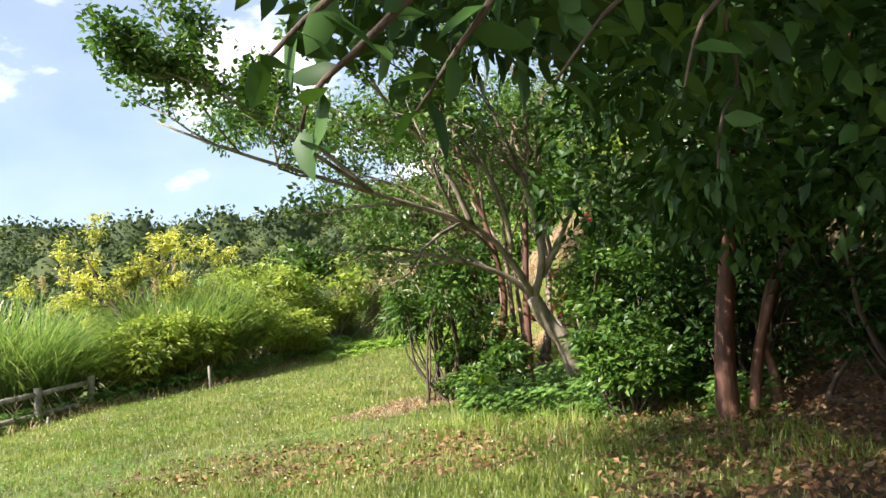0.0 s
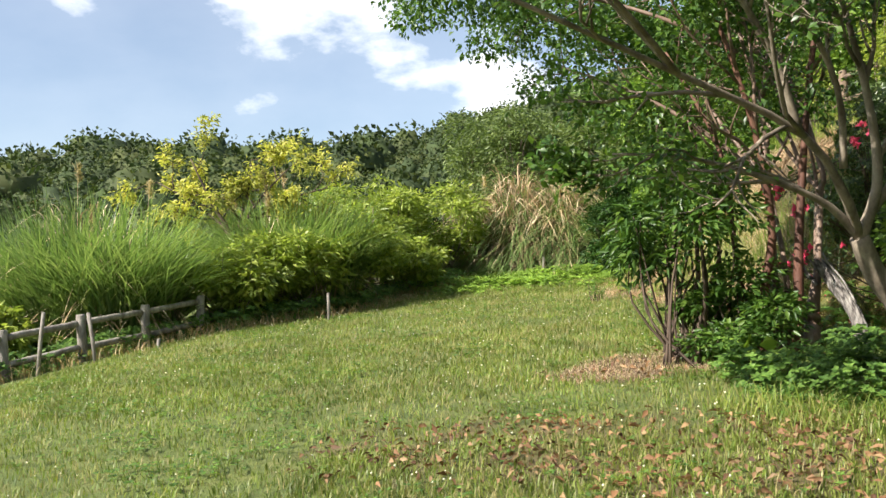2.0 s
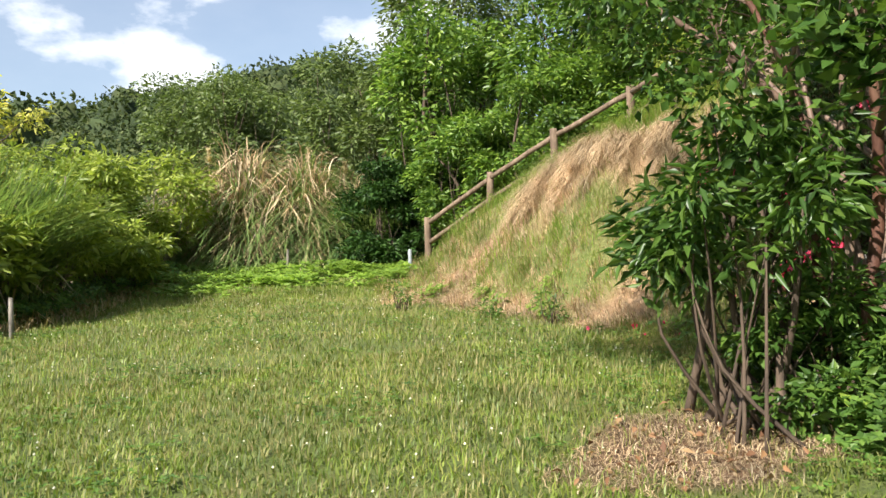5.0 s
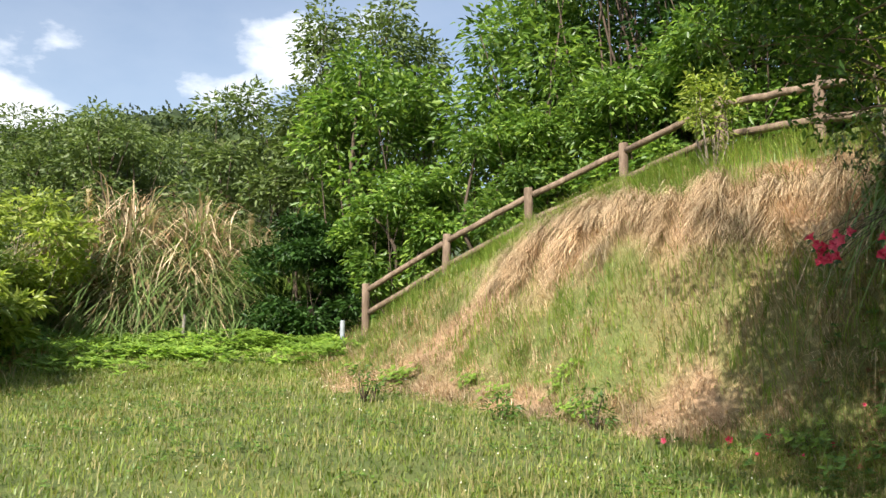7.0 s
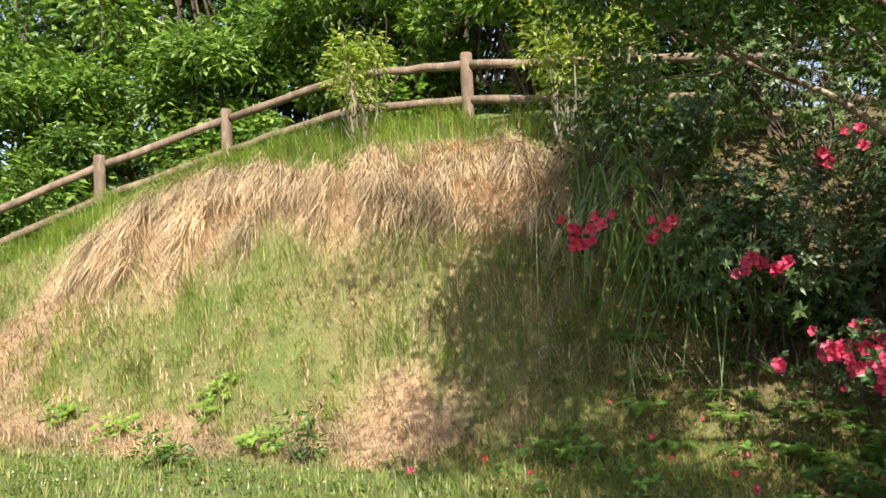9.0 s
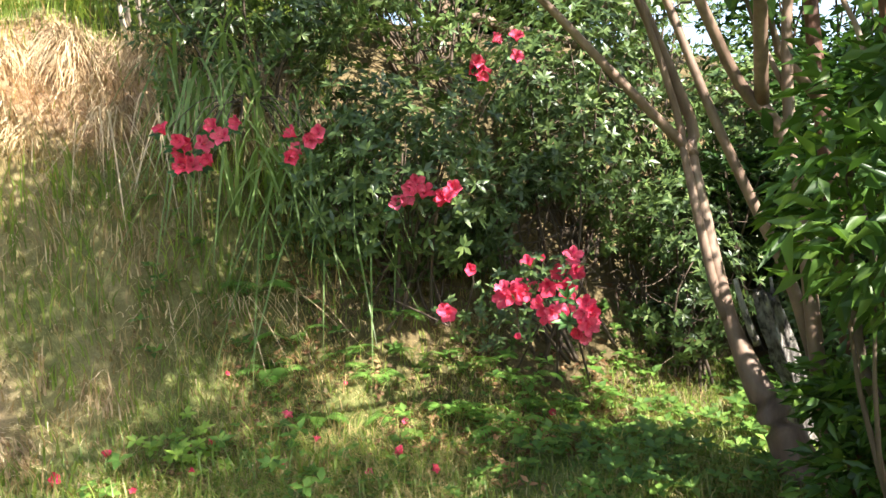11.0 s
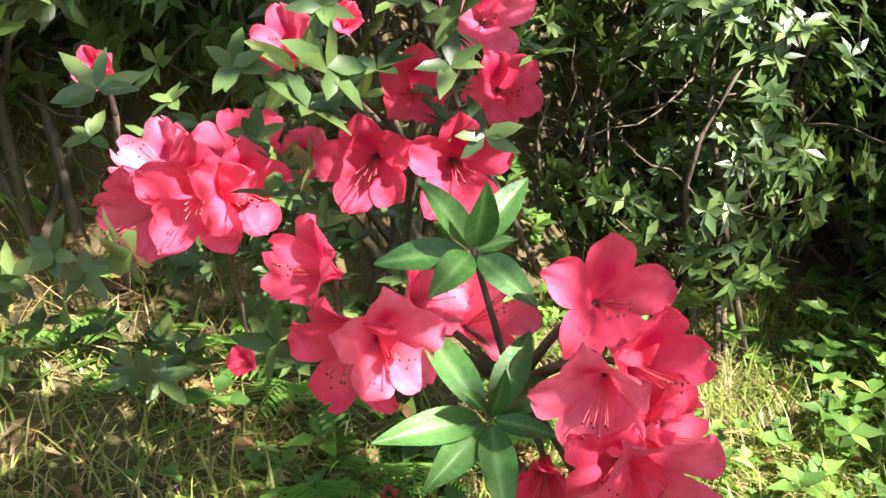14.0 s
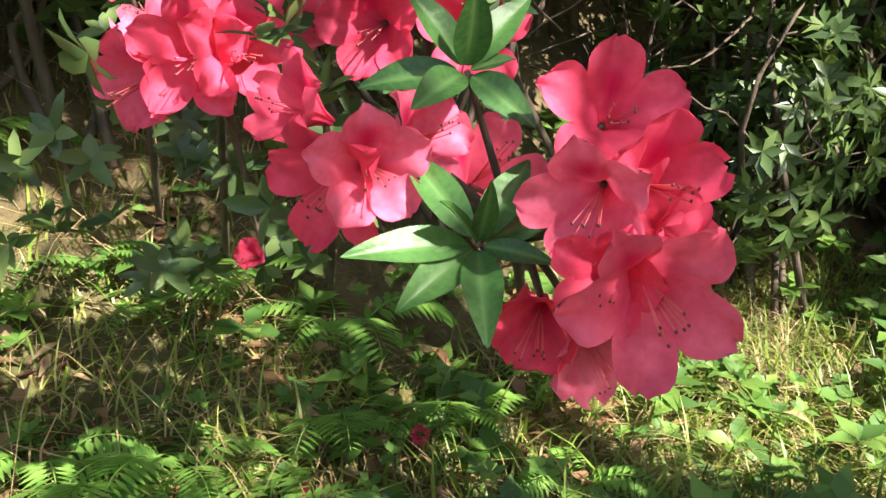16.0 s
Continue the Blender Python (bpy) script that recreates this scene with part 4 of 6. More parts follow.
def leaning_tree():
    rng = np.random.default_rng(17)
    ob = thing("leaning_tree", (0, 0, 0), "leaning pale-barked tree with bare forking branches", "tree")
    g = land1(1.38, 9.0)
    trunk = curve_points([(1.42, 9.0, g - 0.15), (1.38, 9.0, g + 0.1), (1.27, 8.93, 0.98), (1.12, 8.92, 1.2), (0.98, 8.85, 1.5)], 14)
    part("trunk", mesh_data("trunk", *tube(trunk, np.linspace(0.11, 0.075, 14), 12, 0.03, rng), BARK_PALE), ob)
    mains = [([(0.98, 8.85, 1.5), (0.8, 8.65, 1.85), (0.42, 8.38, 2.25), (-0.5, 7.9, 2.6), (-1.6, 7.3, 2.98), (-2.3, 7.35, 3.35)], 0.042),
             ([(0.98, 8.85, 1.5), (0.7, 8.7, 1.75), (0.2, 8.5, 1.95), (-0.4, 8.3, 2.1), (-0.9, 8.3, 2.15)], 0.035),
             ([(0.98, 8.85, 1.48), (1.12, 8.8, 1.9), (1.05, 8.7, 2.5), (0.8, 8.5, 3.3), (0.4, 8.2, 4.3)], 0.05),
             ([(0.42, 8.38, 2.25), (0.2, 8.2, 2.8), (-0.3, 7.9, 3.5), (-0.9, 7.5, 4.2)], 0.035),
             ([(1.1, 8.85, 1.7), (1.35, 8.8, 2.1), (1.6, 8.6, 2.7), (1.7, 8.4, 3.6)], 0.035),
             ([(0.8, 8.6, 2.0), (0.7, 8.4, 2.6), (0.2, 8.0, 3.4), (-0.3, 7.4, 4.2)], 0.03),
             ([(-0.5, 7.9, 2.6), (-1.2, 7.6, 3.3), (-1.8, 7.4, 3.7), (-2.2, 7.2, 3.9)], 0.026),
             ([(-0.5, 7.9, 2.6), (-1.0, 7.3, 2.95), (-1.6, 7.0, 3.4), (-2.2, 6.9, 3.7)], 0.022)]
    twigs = []
    for k, (ctrl, r0) in enumerate(mains):
        p = curve_points(ctrl, 14)
        r = np.linspace(r0, 0.008, 14)
        part("limb", mesh_data("limb", *tube(p, r, 9, 0.03, rng), BARK_PALE), ob)
        li, en = grow(rng, p, r, 2, 7, 0.6, 0.3, 0.10, 0.22, 0.3)
        def too_far(q):
            return q[0][-1][0] < -2.75 or (q[0][-1][0] < -2.0 and q[0][-1][2] < 3.0)
        branches(ob, [q for q in li[1:] if not too_far(q)], BARK_PALE)
        twigs += [e for e in en if not too_far(e)]
    far = [e for e in twigs if e[0][-1][0] < -1.1 or e[0][-1][2] > 3.4]
    near = [e for e in twigs if not (e[0][-1][0] < -1.1 or e[0][-1][2] > 3.4)]
    a = twig_leaves(rng, far, 34, 0.08, 0.046, LEAF_MID, 0.25, 1.0, 0.3, 0.06)
    b = twig_leaves(rng, near, 12, 0.07, 0.04, LEAF_MID, 0.25, 1.0, 0.3, 0.06)
    part("crown", mesh_data("crown", *join(a, b), MYRTLE_LEAF), ob)


leaning_tree()

# ---- dark evergreen at the start, hung with leaves ----


def dark_tree():
    rng = np.random.default_rng(23)
    g = land1(2.15, 6.75)
    ob = thing("evergreen_tree", (2.15, 6.75, g), "dark evergreen tree with peeling red-brown trunk", "tree")
    trunks = [([(0, 0, -0.2), (0.02, 0, 0.4), (0.10, -0.05, 1.0), (0.2, -0.15, 1.6), (0.2, -0.6, 2.6), (-0.2, -1.2, 3.6)], 0.095),
              ([(0.18, 0.05, -0.2), (0.30, 0.0, 0.5), (0.52, -0.1, 1.1), (0.85, -0.2, 1.8), (1.2, -0.8, 3.2)], 0.05),
              ([(0.45, 0.1, -0.2), (0.42, 0.05, 0.3), (0.36, 0.0, 0.7), (0.5, -0.1, 1.2)], 0.05),
              ([(0.15, -0.2, 1.6), (-0.2, -1.2, 2.3), (-0.6, -2.6, 2.6), (-1.2, -4.2, 2.35), (-1.75, -5.4, 1.95)], 0.05),
              # two limbs added to carry the unseen sun-blocking clumps
              ([(0.2, -0.4, 2.3), (-0.5, -1.5, 3.4), (-1.4, -2.8, 3.9), (-2.2, -4.6, 4.1), (-3.0, -6.4, 4.1)], 0.06),
              ([(0.2, -0.4, 2.3), (0.3, -2.0, 3.5), (0.1, -3.6, 4.1), (-0.3, -5.0, 4.3)], 0.06)]
    for ctrl, r in trunks:
        p = curve_points(ctrl, 16)
        part("trunk", mesh_data("trunk", *tube(p, np.linspace(r, r * 0.4, 16), 12, 0.05, rng), BARK_RED), ob)
    lumps = []
    for k in range(90):
        c = np.array([rng.uniform(-1.0, 2.6), rng.uniform(-4.9, 1.2), rng.uniform(1.5, 4.6)])
        c[0] = max(c[0], -1.35 + 0.45 * max(0, -2.6 - c[1]) + 0.12 * max(0, c[1] + 2))
        lumps.append((c, np.array([0.55, 0.55, 0.42]) * rng.uniform(0.7, 1.2)))
    # Unseen clumps, added overhead to keep the sun off the near sprays.
    for k in range(30):
        c = np.array([rng.uniform(-4.8, -1.2), rng.uniform(-8.0, -5.0), rng.uniform(3.4, 4.4)])
        lumps.append((c, np.array([0.75, 0.75, 0.4]) * rng.uniform(0.8, 1.2)))
    # Unseen upper clumps, added to darken the trunk and the bushes behind.
    for k in range(120):
        c = np.array([rng.uniform(-2.6, 1.6), rng.uniform(-6.5, 0.2), rng.uniform(3.5, 4.8)])
        lumps.append((c, np.array([0.75, 0.75, 0.4]) * rng.uniform(0.8, 1.2)))
    # More unseen clumps, added to throw shade on the near leaf litter.
    for k in range(46):
        c = np.array([rng.uniform(-4.75, -1.4), rng.uniform(-5.9, -2.6), rng.uniform(3.5, 4.6)])
        lumps.append((c, np.array([0.75, 0.75, 0.4]) * rng.uniform(0.8, 1.2)))
    # Crown, bough and sprays take the leaf colour with shade painted in.
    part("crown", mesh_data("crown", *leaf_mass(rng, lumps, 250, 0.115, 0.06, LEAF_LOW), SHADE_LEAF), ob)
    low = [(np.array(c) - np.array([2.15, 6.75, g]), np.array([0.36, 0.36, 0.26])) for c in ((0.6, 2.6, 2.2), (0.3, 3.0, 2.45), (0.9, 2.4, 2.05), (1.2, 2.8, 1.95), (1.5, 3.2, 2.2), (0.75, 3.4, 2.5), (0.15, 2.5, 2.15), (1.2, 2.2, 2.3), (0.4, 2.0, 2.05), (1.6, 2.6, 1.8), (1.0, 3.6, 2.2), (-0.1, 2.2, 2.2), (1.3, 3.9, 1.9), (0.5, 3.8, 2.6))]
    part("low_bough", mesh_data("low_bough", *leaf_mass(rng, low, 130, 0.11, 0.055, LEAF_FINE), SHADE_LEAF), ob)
    sprays = [((0.04, 1.24, 1.70), (-0.07, 1.25, 1.60), (-0.16, 1.26, 1.53), (-0.18, 1.27, 1.46)), ((0.17, 1.30, 1.72), (0.07, 1.34, 1.60), (0.0, 1.37, 1.52)), ((-0.05, 1.14, 1.68), (-0.15, 1.15, 1.60), (-0.21, 1.16, 1.55)),
              ((0.55, 1.9, 1.95), (0.42, 1.8, 1.8), (0.3, 1.75, 1.66)), ((0.75, 1.8, 1.9), (0.62, 1.75, 1.75), (0.55, 1.7, 1.6)), ((0.9, 2.3, 1.8), (0.8, 2.2, 1.65), (0.75, 2.15, 1.5))]
    inv = np.array([2.15, 6.75, g])
    hang = [((-1.75, -5.4, 1.95 ), s) for s in sprays]
    chunk, stems = [], []
    for root, s in hang:
        q = np.array(s) - inv
        p = curve_points([np.array(root), np.array(root) * 0.4 + q[0] * 0.6 + np.array([0, 0, 0.06]), *q], 12)
        stems.append((p, np.linspace(0.012, 0.003, 12)))
        n = 9
        f = np.linspace(0.35, 1, n) * 11 * 0.999
        i = np.minimum(f.astype(int), 10)
        at = p[i] + (p[i + 1] - p[i]) * (f - i)[:, None]
        way = np.stack([rng.normal(size=n) * 0.8, rng.normal(size=n) * 0.4, -0.55 + 0.5 * rng.normal(size=n)], -1)
        chunk.append(leaves(rng, at, way, rng.uniform(0.075, 0.115, n), rng.uniform(0.036, 0.05, n), LEAF_FINE, 0.25, 0.25))
    part("twig", stems_mesh("twig", stems, BARK_DARK, 5), ob)
    part("spray", mesh_data("spray", *join(*chunk), SHADE_LEAF), ob)


dark_tree()
# All but two bushes have the tree shade in their leaf colour.
for k, (x, y, s, h, n) in enumerate([(1.95, 8.4, 0.55, 1.7, 5000), (2.7, 7.9, 0.8, 2.4, 6500), (3.4, 6.2, 0.9, 2.6, 6500), (3.3, 4.4, 0.9, 2.8, 6500), (4.0, 8.8, 1.0, 3.2, 6500), (1.55, 7.6, 0.42, 0.9, 3000), (3.6, 2.6, 1.0, 3.0, 6000), (2.9, 9.4, 0.7, 2.4, 5000), (5.0, 6.6, 1.2, 4.5, 6500), (4.8, 4.0, 1.2, 4.5, 6500)]):
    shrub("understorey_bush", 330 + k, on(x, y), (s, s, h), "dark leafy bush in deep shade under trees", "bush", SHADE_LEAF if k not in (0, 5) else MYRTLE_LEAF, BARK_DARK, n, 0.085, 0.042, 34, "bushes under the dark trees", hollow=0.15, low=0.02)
shrub("elder_bush", 345, on(0.0, 10.5), (0.62, 0.5, 2.05), "bush with dark drooping leaves on many stems", "bush", MYRTLE_LEAF, BARK_DARK, 2400, 0.11, 0.042, 26, droop=0.55, low=0.22, stems=9, foot=0.38)
shrub("elder_bush", 346, on(0.5, 10.35), (0.5, 0.4, 0.85), "low dark bush at the foot of the stems", "bush", MYRTLE_LEAF, BARK_DARK, 3200, 0.085, 0.036, 18, low=0.02)
shrub("leafy_sapling", 347, on(1.75, 9.1), (0.4, 0.35, 2.1), "sapling with bright green leaves beside a leaning trunk", "sapling", WOOD_LEAF, BARK_PALE, 2600, 0.075, 0.04, 22, low=0.25)
for k, (x, y, h) in enumerate([(3.35, 15.9, 1.25), (3.6, 13.9, 1.6), (3.55, 13.4, 1.4)]):
    shrub("leafy_sapling", 350 + k, on(x, y), (0.28, 0.28, h), "thin young sapling standing on the bank's top", "sapling", LIME_LEAF, BARK_PALE, 900, 0.09, 0.03, 12, "saplings on the bank", stems=2, low=0.35)

# ---- azaleas ----


def rosettes(rng, at, out, length, width, count=6, form=LEAF_MID):
    """Whorls of leaves at the twigs' ends."""
    n = len(at)
    o = unit(out)
    a = unit(np.cross(o, rng.normal(size=(n, 3))))
    b = np.cross(o, a)
    ps, ws, us = [], [], []
    for k in range(count):
        t = 2 * math.pi * k / count + 0.35 * rng.normal(size=(n, 1))
        ws.append(np.cos(t) * a + np.sin(t) * b + o * rng.uniform(0.15, 0.75, (n, 1)))
        ps.append(at)
        us.append(o)
    p, w, u = np.concatenate(ps), np.concatenate(ws), np.concatenate(us)
    m = len(p)
    return leaves(rng, p, w, length * rng.uniform(0.65, 1.15, m), width * rng.uniform(0.8, 1.15, m), form, 0.25, 0.22, u, 0.15)


def flower_shape(seed, open_=1.0):
    """Five wavy petals round a funnel; the upper one has a dark blotch."""
    rng = np.random.default_rng(seed)
    nu, nv = 13, 9
    vs, fs, bl = [], [], []
    for k in range(5):
        ang = math.pi / 2 + 2 * math.pi * k / 5 + 0.06 * rng.normal()
        e, t = np.array([math.cos(ang), math.sin(ang), 0]), np.array([-math.sin(ang), math.cos(ang), 0])
        ph, le, back = rng.uniform(0, 6), rng.uniform(0.92, 1.1), rng.uniform(0.6, 1.4)
        off = len(vs)
        for i in range(nu):
            u = i / (nu - 1)
            r = (0.0012 + 0.0588 * u ** 1.15 * open_) * le
            z = -0.046 + 0.062 * u ** 0.74 - 0.024 * back * open_ * u ** 4
            w = float(np.interp(u, [0, 0.2, 0.42, 0.62, 0.8, 0.92, 1.0], [0.0036, 0.0080, 0.0148, 0.0182, 0.0172, 0.0124, 0.0050]))
            for j in range(nv):
                v = -1 + 2 * j / (nv - 1)
                zz = z + 0.009 * v * v * (u - 0.12) - 0.0018 * math.exp(-(v / 0.3) ** 2) * u + (0.0030 * math.sin(6 * v + ph + 4 * u) + 0.0022 * abs(v) * math.sin(15 * u + ph * 2 + 2 * v)) * u
                p = e * (r - 0.004 * v * v * u) + t * v * w
                vs.append((p[0], p[1], zz))
                bl.append(1.0 * math.exp(-(v / 0.55) ** 2) * math.exp(-((u - 0.45) / 0.27) ** 2) if k == 0 else 0.45 * math.exp(-(u / 0.33) ** 2))
        fs += [[off + i * nv + j, off + (i + 1) * nv + j, off + (i + 1) * nv + j + 1, off + i * nv + j + 1] for i in range(nu - 1) for j in range(nv - 1)]
    petals = mesh_data("flower", np.array(vs), np.array(fs), PETAL, True, {"blotch": bl})
    st, an = [], []
    for k in range(7):
        a = -math.pi / 2 + 0.35 * (k - 3) + 0.1 * rng.normal()
        d = np.array([math.cos(a), math.sin(a), 0]) * rng.uniform(0.3, 1.0)
        tip = d * 0.016 + np.array([0, 0, rng.uniform(0.010, 0.026)])
        st.append(tube(curve_points([(0, 0, -0.03), d * 0.009 + np.array([0, 0, -0.005]), tip], 5), np.full(5, 0.00042), 4))
        an.append(tube([tip - np.array([0, 0.0008, 0]), tip, tip + np.array([0, 0.0012, 0.0004])], [0.0006, 0.0010, 0.0006], 5))
    return petals, mesh_data("stamen", *join(*st), STAMEN), mesh_data("anther", *join(*an), ANTHER)


FLOWERS = [flower_shape(k, o) for k, o in enumerate((0.84, 0.72, 0.66, 0.52))]


def facing(place, way, roll=0.0, size=1.0):
    """The pose of a flower whose mouth looks along way."""
    q = Vector(way).normalized().to_track_quat("Z", "Y").to_matrix().to_4x4()
    return Matrix.Translation(place) @ q @ pose(0, 0, 0, 0, 0, roll) @ Matrix.Scale(size, 4)


def bloom(parent, place, way, roll=0.0, size=1.0, kind=0):
    petals, st, an = FLOWERS[kind % len(FLOWERS)]
    inv = parent.matrix_basis.inverted()
    f = part("flower", petals, parent, "coral-pink five-petalled azalea flower")
    f.matrix_basis = inv @ facing(place, way, roll, size)
    part("stamen", st, f, "thin red stamens")
    part("anther", an, f, "dark anther tips")
    return f


HOLLOWS = (((2.5, 11.25, 1.66), (1.0, 0.32, 0.24)), ((2.4, 10.9, 1.34), (0.9, 0.4, 0.2)), ((2.4, 11.9, 1.3), (0.7, 0.4, 0.2)))


def azalea(seed, x, y, size, label, lumps=24, whorls=1250, leaf_len=0.06, stems=22, group="azalea bushes on the bank"):
    rng = np.random.default_rng(seed)
    ob = thing("azalea_bush", on(x, y), label, "azalea bush", group)
    sx, sy, sz = size
    cs, ds = scatter_ball(rng, lumps, (0, 0, sz * 0.5), (sx * 0.75, sy * 0.75, sz * 0.42), 0.5)
    at, out = [], []
    for c in cs:
        k = rng.uniform(0.7, 1.3)
        p, d = scatter_ball(rng, int(whorls / lumps * k), c, np.array([sx, sy, sz * 0.5]) * 0.42 * k, 0.6)
        at.append(p)
        out.append(d + 0.5 * unit(c - np.array([0, 0, sz * 0.4])) + np.array([0, 0, 0.35]))
    at, out = np.concatenate(at), np.concatenate(out)
    g = land(x + at[:, 0], y + at[:, 1]) - land1(x, y)
    ok = at[:, 2] > g + 0.06
    place = at + np.array(on(x, y))
    for c, r in HOLLOWS:
        ok &= np.linalg.norm((place - np.array(c)) / np.array(r), axis=1) > 1
    at, out = at[ok], out[ok]
    limbs = []
    for c in cs[:stems]:
        root = np.array([0.12 * rng.normal(), 0.12 * rng.normal(), -0.1])
        limbs.append((curve_points([root, root * 0.4 + c * 0.6 + 0.08 * rng.normal(size=3), c], 7), np.linspace(0.013, 0.004, 7)))
        for k in range(5):
            limbs.append(limb(rng, c * rng.uniform(0.6, 1), rng.normal(size=3), 0.35, 0.004, 0.4, 0.35))
    for one in limbs[::6]:
        part("stem", stems_mesh("stem", [one], BARK_DARK, 6), ob)
    tagged(part("twig", stems_mesh("twig", [one for k, one in enumerate(limbs) if k % 6], BARK_DARK, 4), ob), kind="stuff")
    part("foliage", mesh_data("foliage", *rosettes(rng, at, out, leaf_len * 1.15, leaf_len * 0.42), AZALEA_LEAF), ob)
    return ob


azalea(401, 3.2, 11.0, (0.85, 0.8, 2.1), "dense dark-green azalea bush on the shaded bank")
azalea(402, 3.25, 9.9, (0.85, 0.8, 2.0), "dense dark-green azalea bush on the shaded bank")
upper = azalea(403, 2.55, 12.2, (0.78, 0.75, 1.65), "dark-green azalea bush with a few coral flowers", 24, 1500, 0.062)
high = azalea(404, 3.0, 13.1, (0.75, 0.7, 1.2), "dark-green azalea bush under hanging grass", 18, 1100)
azalea(407, 2.75, 11.35, (0.55, 0.55, 1.45), "dense dark-green azalea bush on the shaded bank", 18, 900, 0.055)
azalea(408, 2.8, 10.45, (0.5, 0.55, 1.3), "dark azalea bush with sunlit leaf whorls", 18, 900, 0.055)
azalea(409, 2.95, 9.5, (0.55, 0.5, 1.4), "dense dark-green azalea bush on the shaded bank", 18, 800, 0.055)
azalea(405, 3.7, 11.9, (0.9, 0.9, 1.9), "tall dark-green azalea bush on the upper bank", 20, 1100)
azalea(406, 3.9, 10.3, (0.9, 0.9, 2.4), "tall dark-green azalea bush on the upper bank", 20, 1100)


def flower_stem(parent, root, tip, chunk):
    inv = np.array(parent.matrix_basis.translation)
    r, t = np.array(root) - inv, np.array(tip) - inv
    p = curve_points([r, r * 0.45 + t * 0.55 + np.array([0, 0, 0.08]) * np.linalg.norm(t - r), t], 9)
    chunk.append((p, np.linspace(0.005, 0.0022, 9)))


def single_leaves(parent, chunk, form):
    """Each leaf of a whorl as a part of its own."""
    v, k = chunk[0], len(form[0])
    for i in range(len(v) // k):
        part("leaf", mesh_data("leaf", v[i * k:(i + 1) * k], form[2], FRESH_LEAF), parent)


# ---- the azalea that bears the large coral flowers ----


def close_leaf(parent, at, way, width, material, seed):
    """One elliptic leaf with a sunken midrib, raised side veins and a gentle arch."""
    rng = np.random.default_rng(900 + seed)
    nu, cols = 30, np.array([-1, -0.7, -0.35, -0.06, 0.06, 0.35, 0.7, 1.0])
    le = np.linalg.norm(way)
    d = np.asarray(way) / le
    up = np.array([-0.75, 0.1, 0.65]) + 0.12 * rng.normal(size=3)
    side = unit(np.cross(d, up))
    nor = np.cross(side, d)
    u, v = np.meshgrid(np.linspace(0, 1, nu), cols, indexing="ij")
    half = 0.5 * width * (np.sin(np.pi * u ** 0.85) ** 0.8 * (1 - 0.25 * u) + 0.03)
    veins = np.sin(2 * np.pi * (8 * u - 1.6 * np.abs(v))) * np.abs(v) * (1 - np.abs(v)) * 4
    h = 0.16 * np.abs(v) ** 1.2 * half * 2 + 0.0005 * veins + 0.0006 * np.sin(9 * u + seed) * np.abs(v) - le * (0.20 * u ** 2 - 0.14 * u) - 0.0006 * (np.abs(v) < 0.1)
    p = np.asarray(at) + (u * le)[..., None] * d + (v * half)[..., None] * side + h[..., None] * nor
    m = len(cols)
    i, j = np.meshgrid(np.arange(nu - 1), np.arange(m - 1), indexing="ij")
    q = np.stack([i * m + j, (i + 1) * m + j, (i + 1) * m + j + 1, i * m + j + 1], -1).reshape(-1, 4)
    part("leaf", mesh_data("leaf", p.reshape(-1, 3), q, material, True, {"rib": ((np.abs(v) < 0.1) * 0.8 + 0.22 * (veins < -0.6)).ravel()}), parent)


def close_leaf_material(name, low, high, rib):
    m, n, l, b = node_material(name)
    at, geo, inf = n.new("ShaderNodeAttribute"), n.new("ShaderNodeNewGeometry"), n.new("ShaderNodeObjectInfo")
    at.attribute_name = "rib"
    col = ramp(n, l, inf.outputs["Random"], [(0.0, low), (1.0, high)])
    spots = noise_tex(n, l, 160.0, 5.0, geo.outputs["Position"])
    col = mix(n, l, 0.8, col, ramp(n, l, spots, [(0.35, (0.72, 0.78, 0.7)), (0.65, (1.2, 1.15, 1.1))]), "MULTIPLY")
    col = mix(n, l, at.outputs["Fac"], col, rib)
    l.new(col, b.inputs["Base Color"])
    b.inputs["Roughness"].default_value, b.inputs["Specular IOR Level"].default_value = 0.42, 0.4
    bp = n.new("ShaderNodeBump")
    bp.inputs["Strength"].default_value, bp.inputs["Distance"].default_value = 0.25, 0.002
    l.new(spots, bp.inputs["Height"])
    l.new(bp.outputs["Normal"], b.inputs["Normal"])
    t, sh = n.new("ShaderNodeBsdfTranslucent"), n.new("ShaderNodeMixShader")
    l.new(mix(n, l, 1.0, col, (1.4, 1.45, 0.7), "MULTIPLY"), t.inputs["Color"])
    sh.inputs[0].default_value = 0.25
    l.new(b.outputs[0], sh.inputs[1])
    l.new(t.outputs[0], sh.inputs[2])
    l.new(sh.outputs[0], n["Material Output"].inputs["Surface"])
    return m


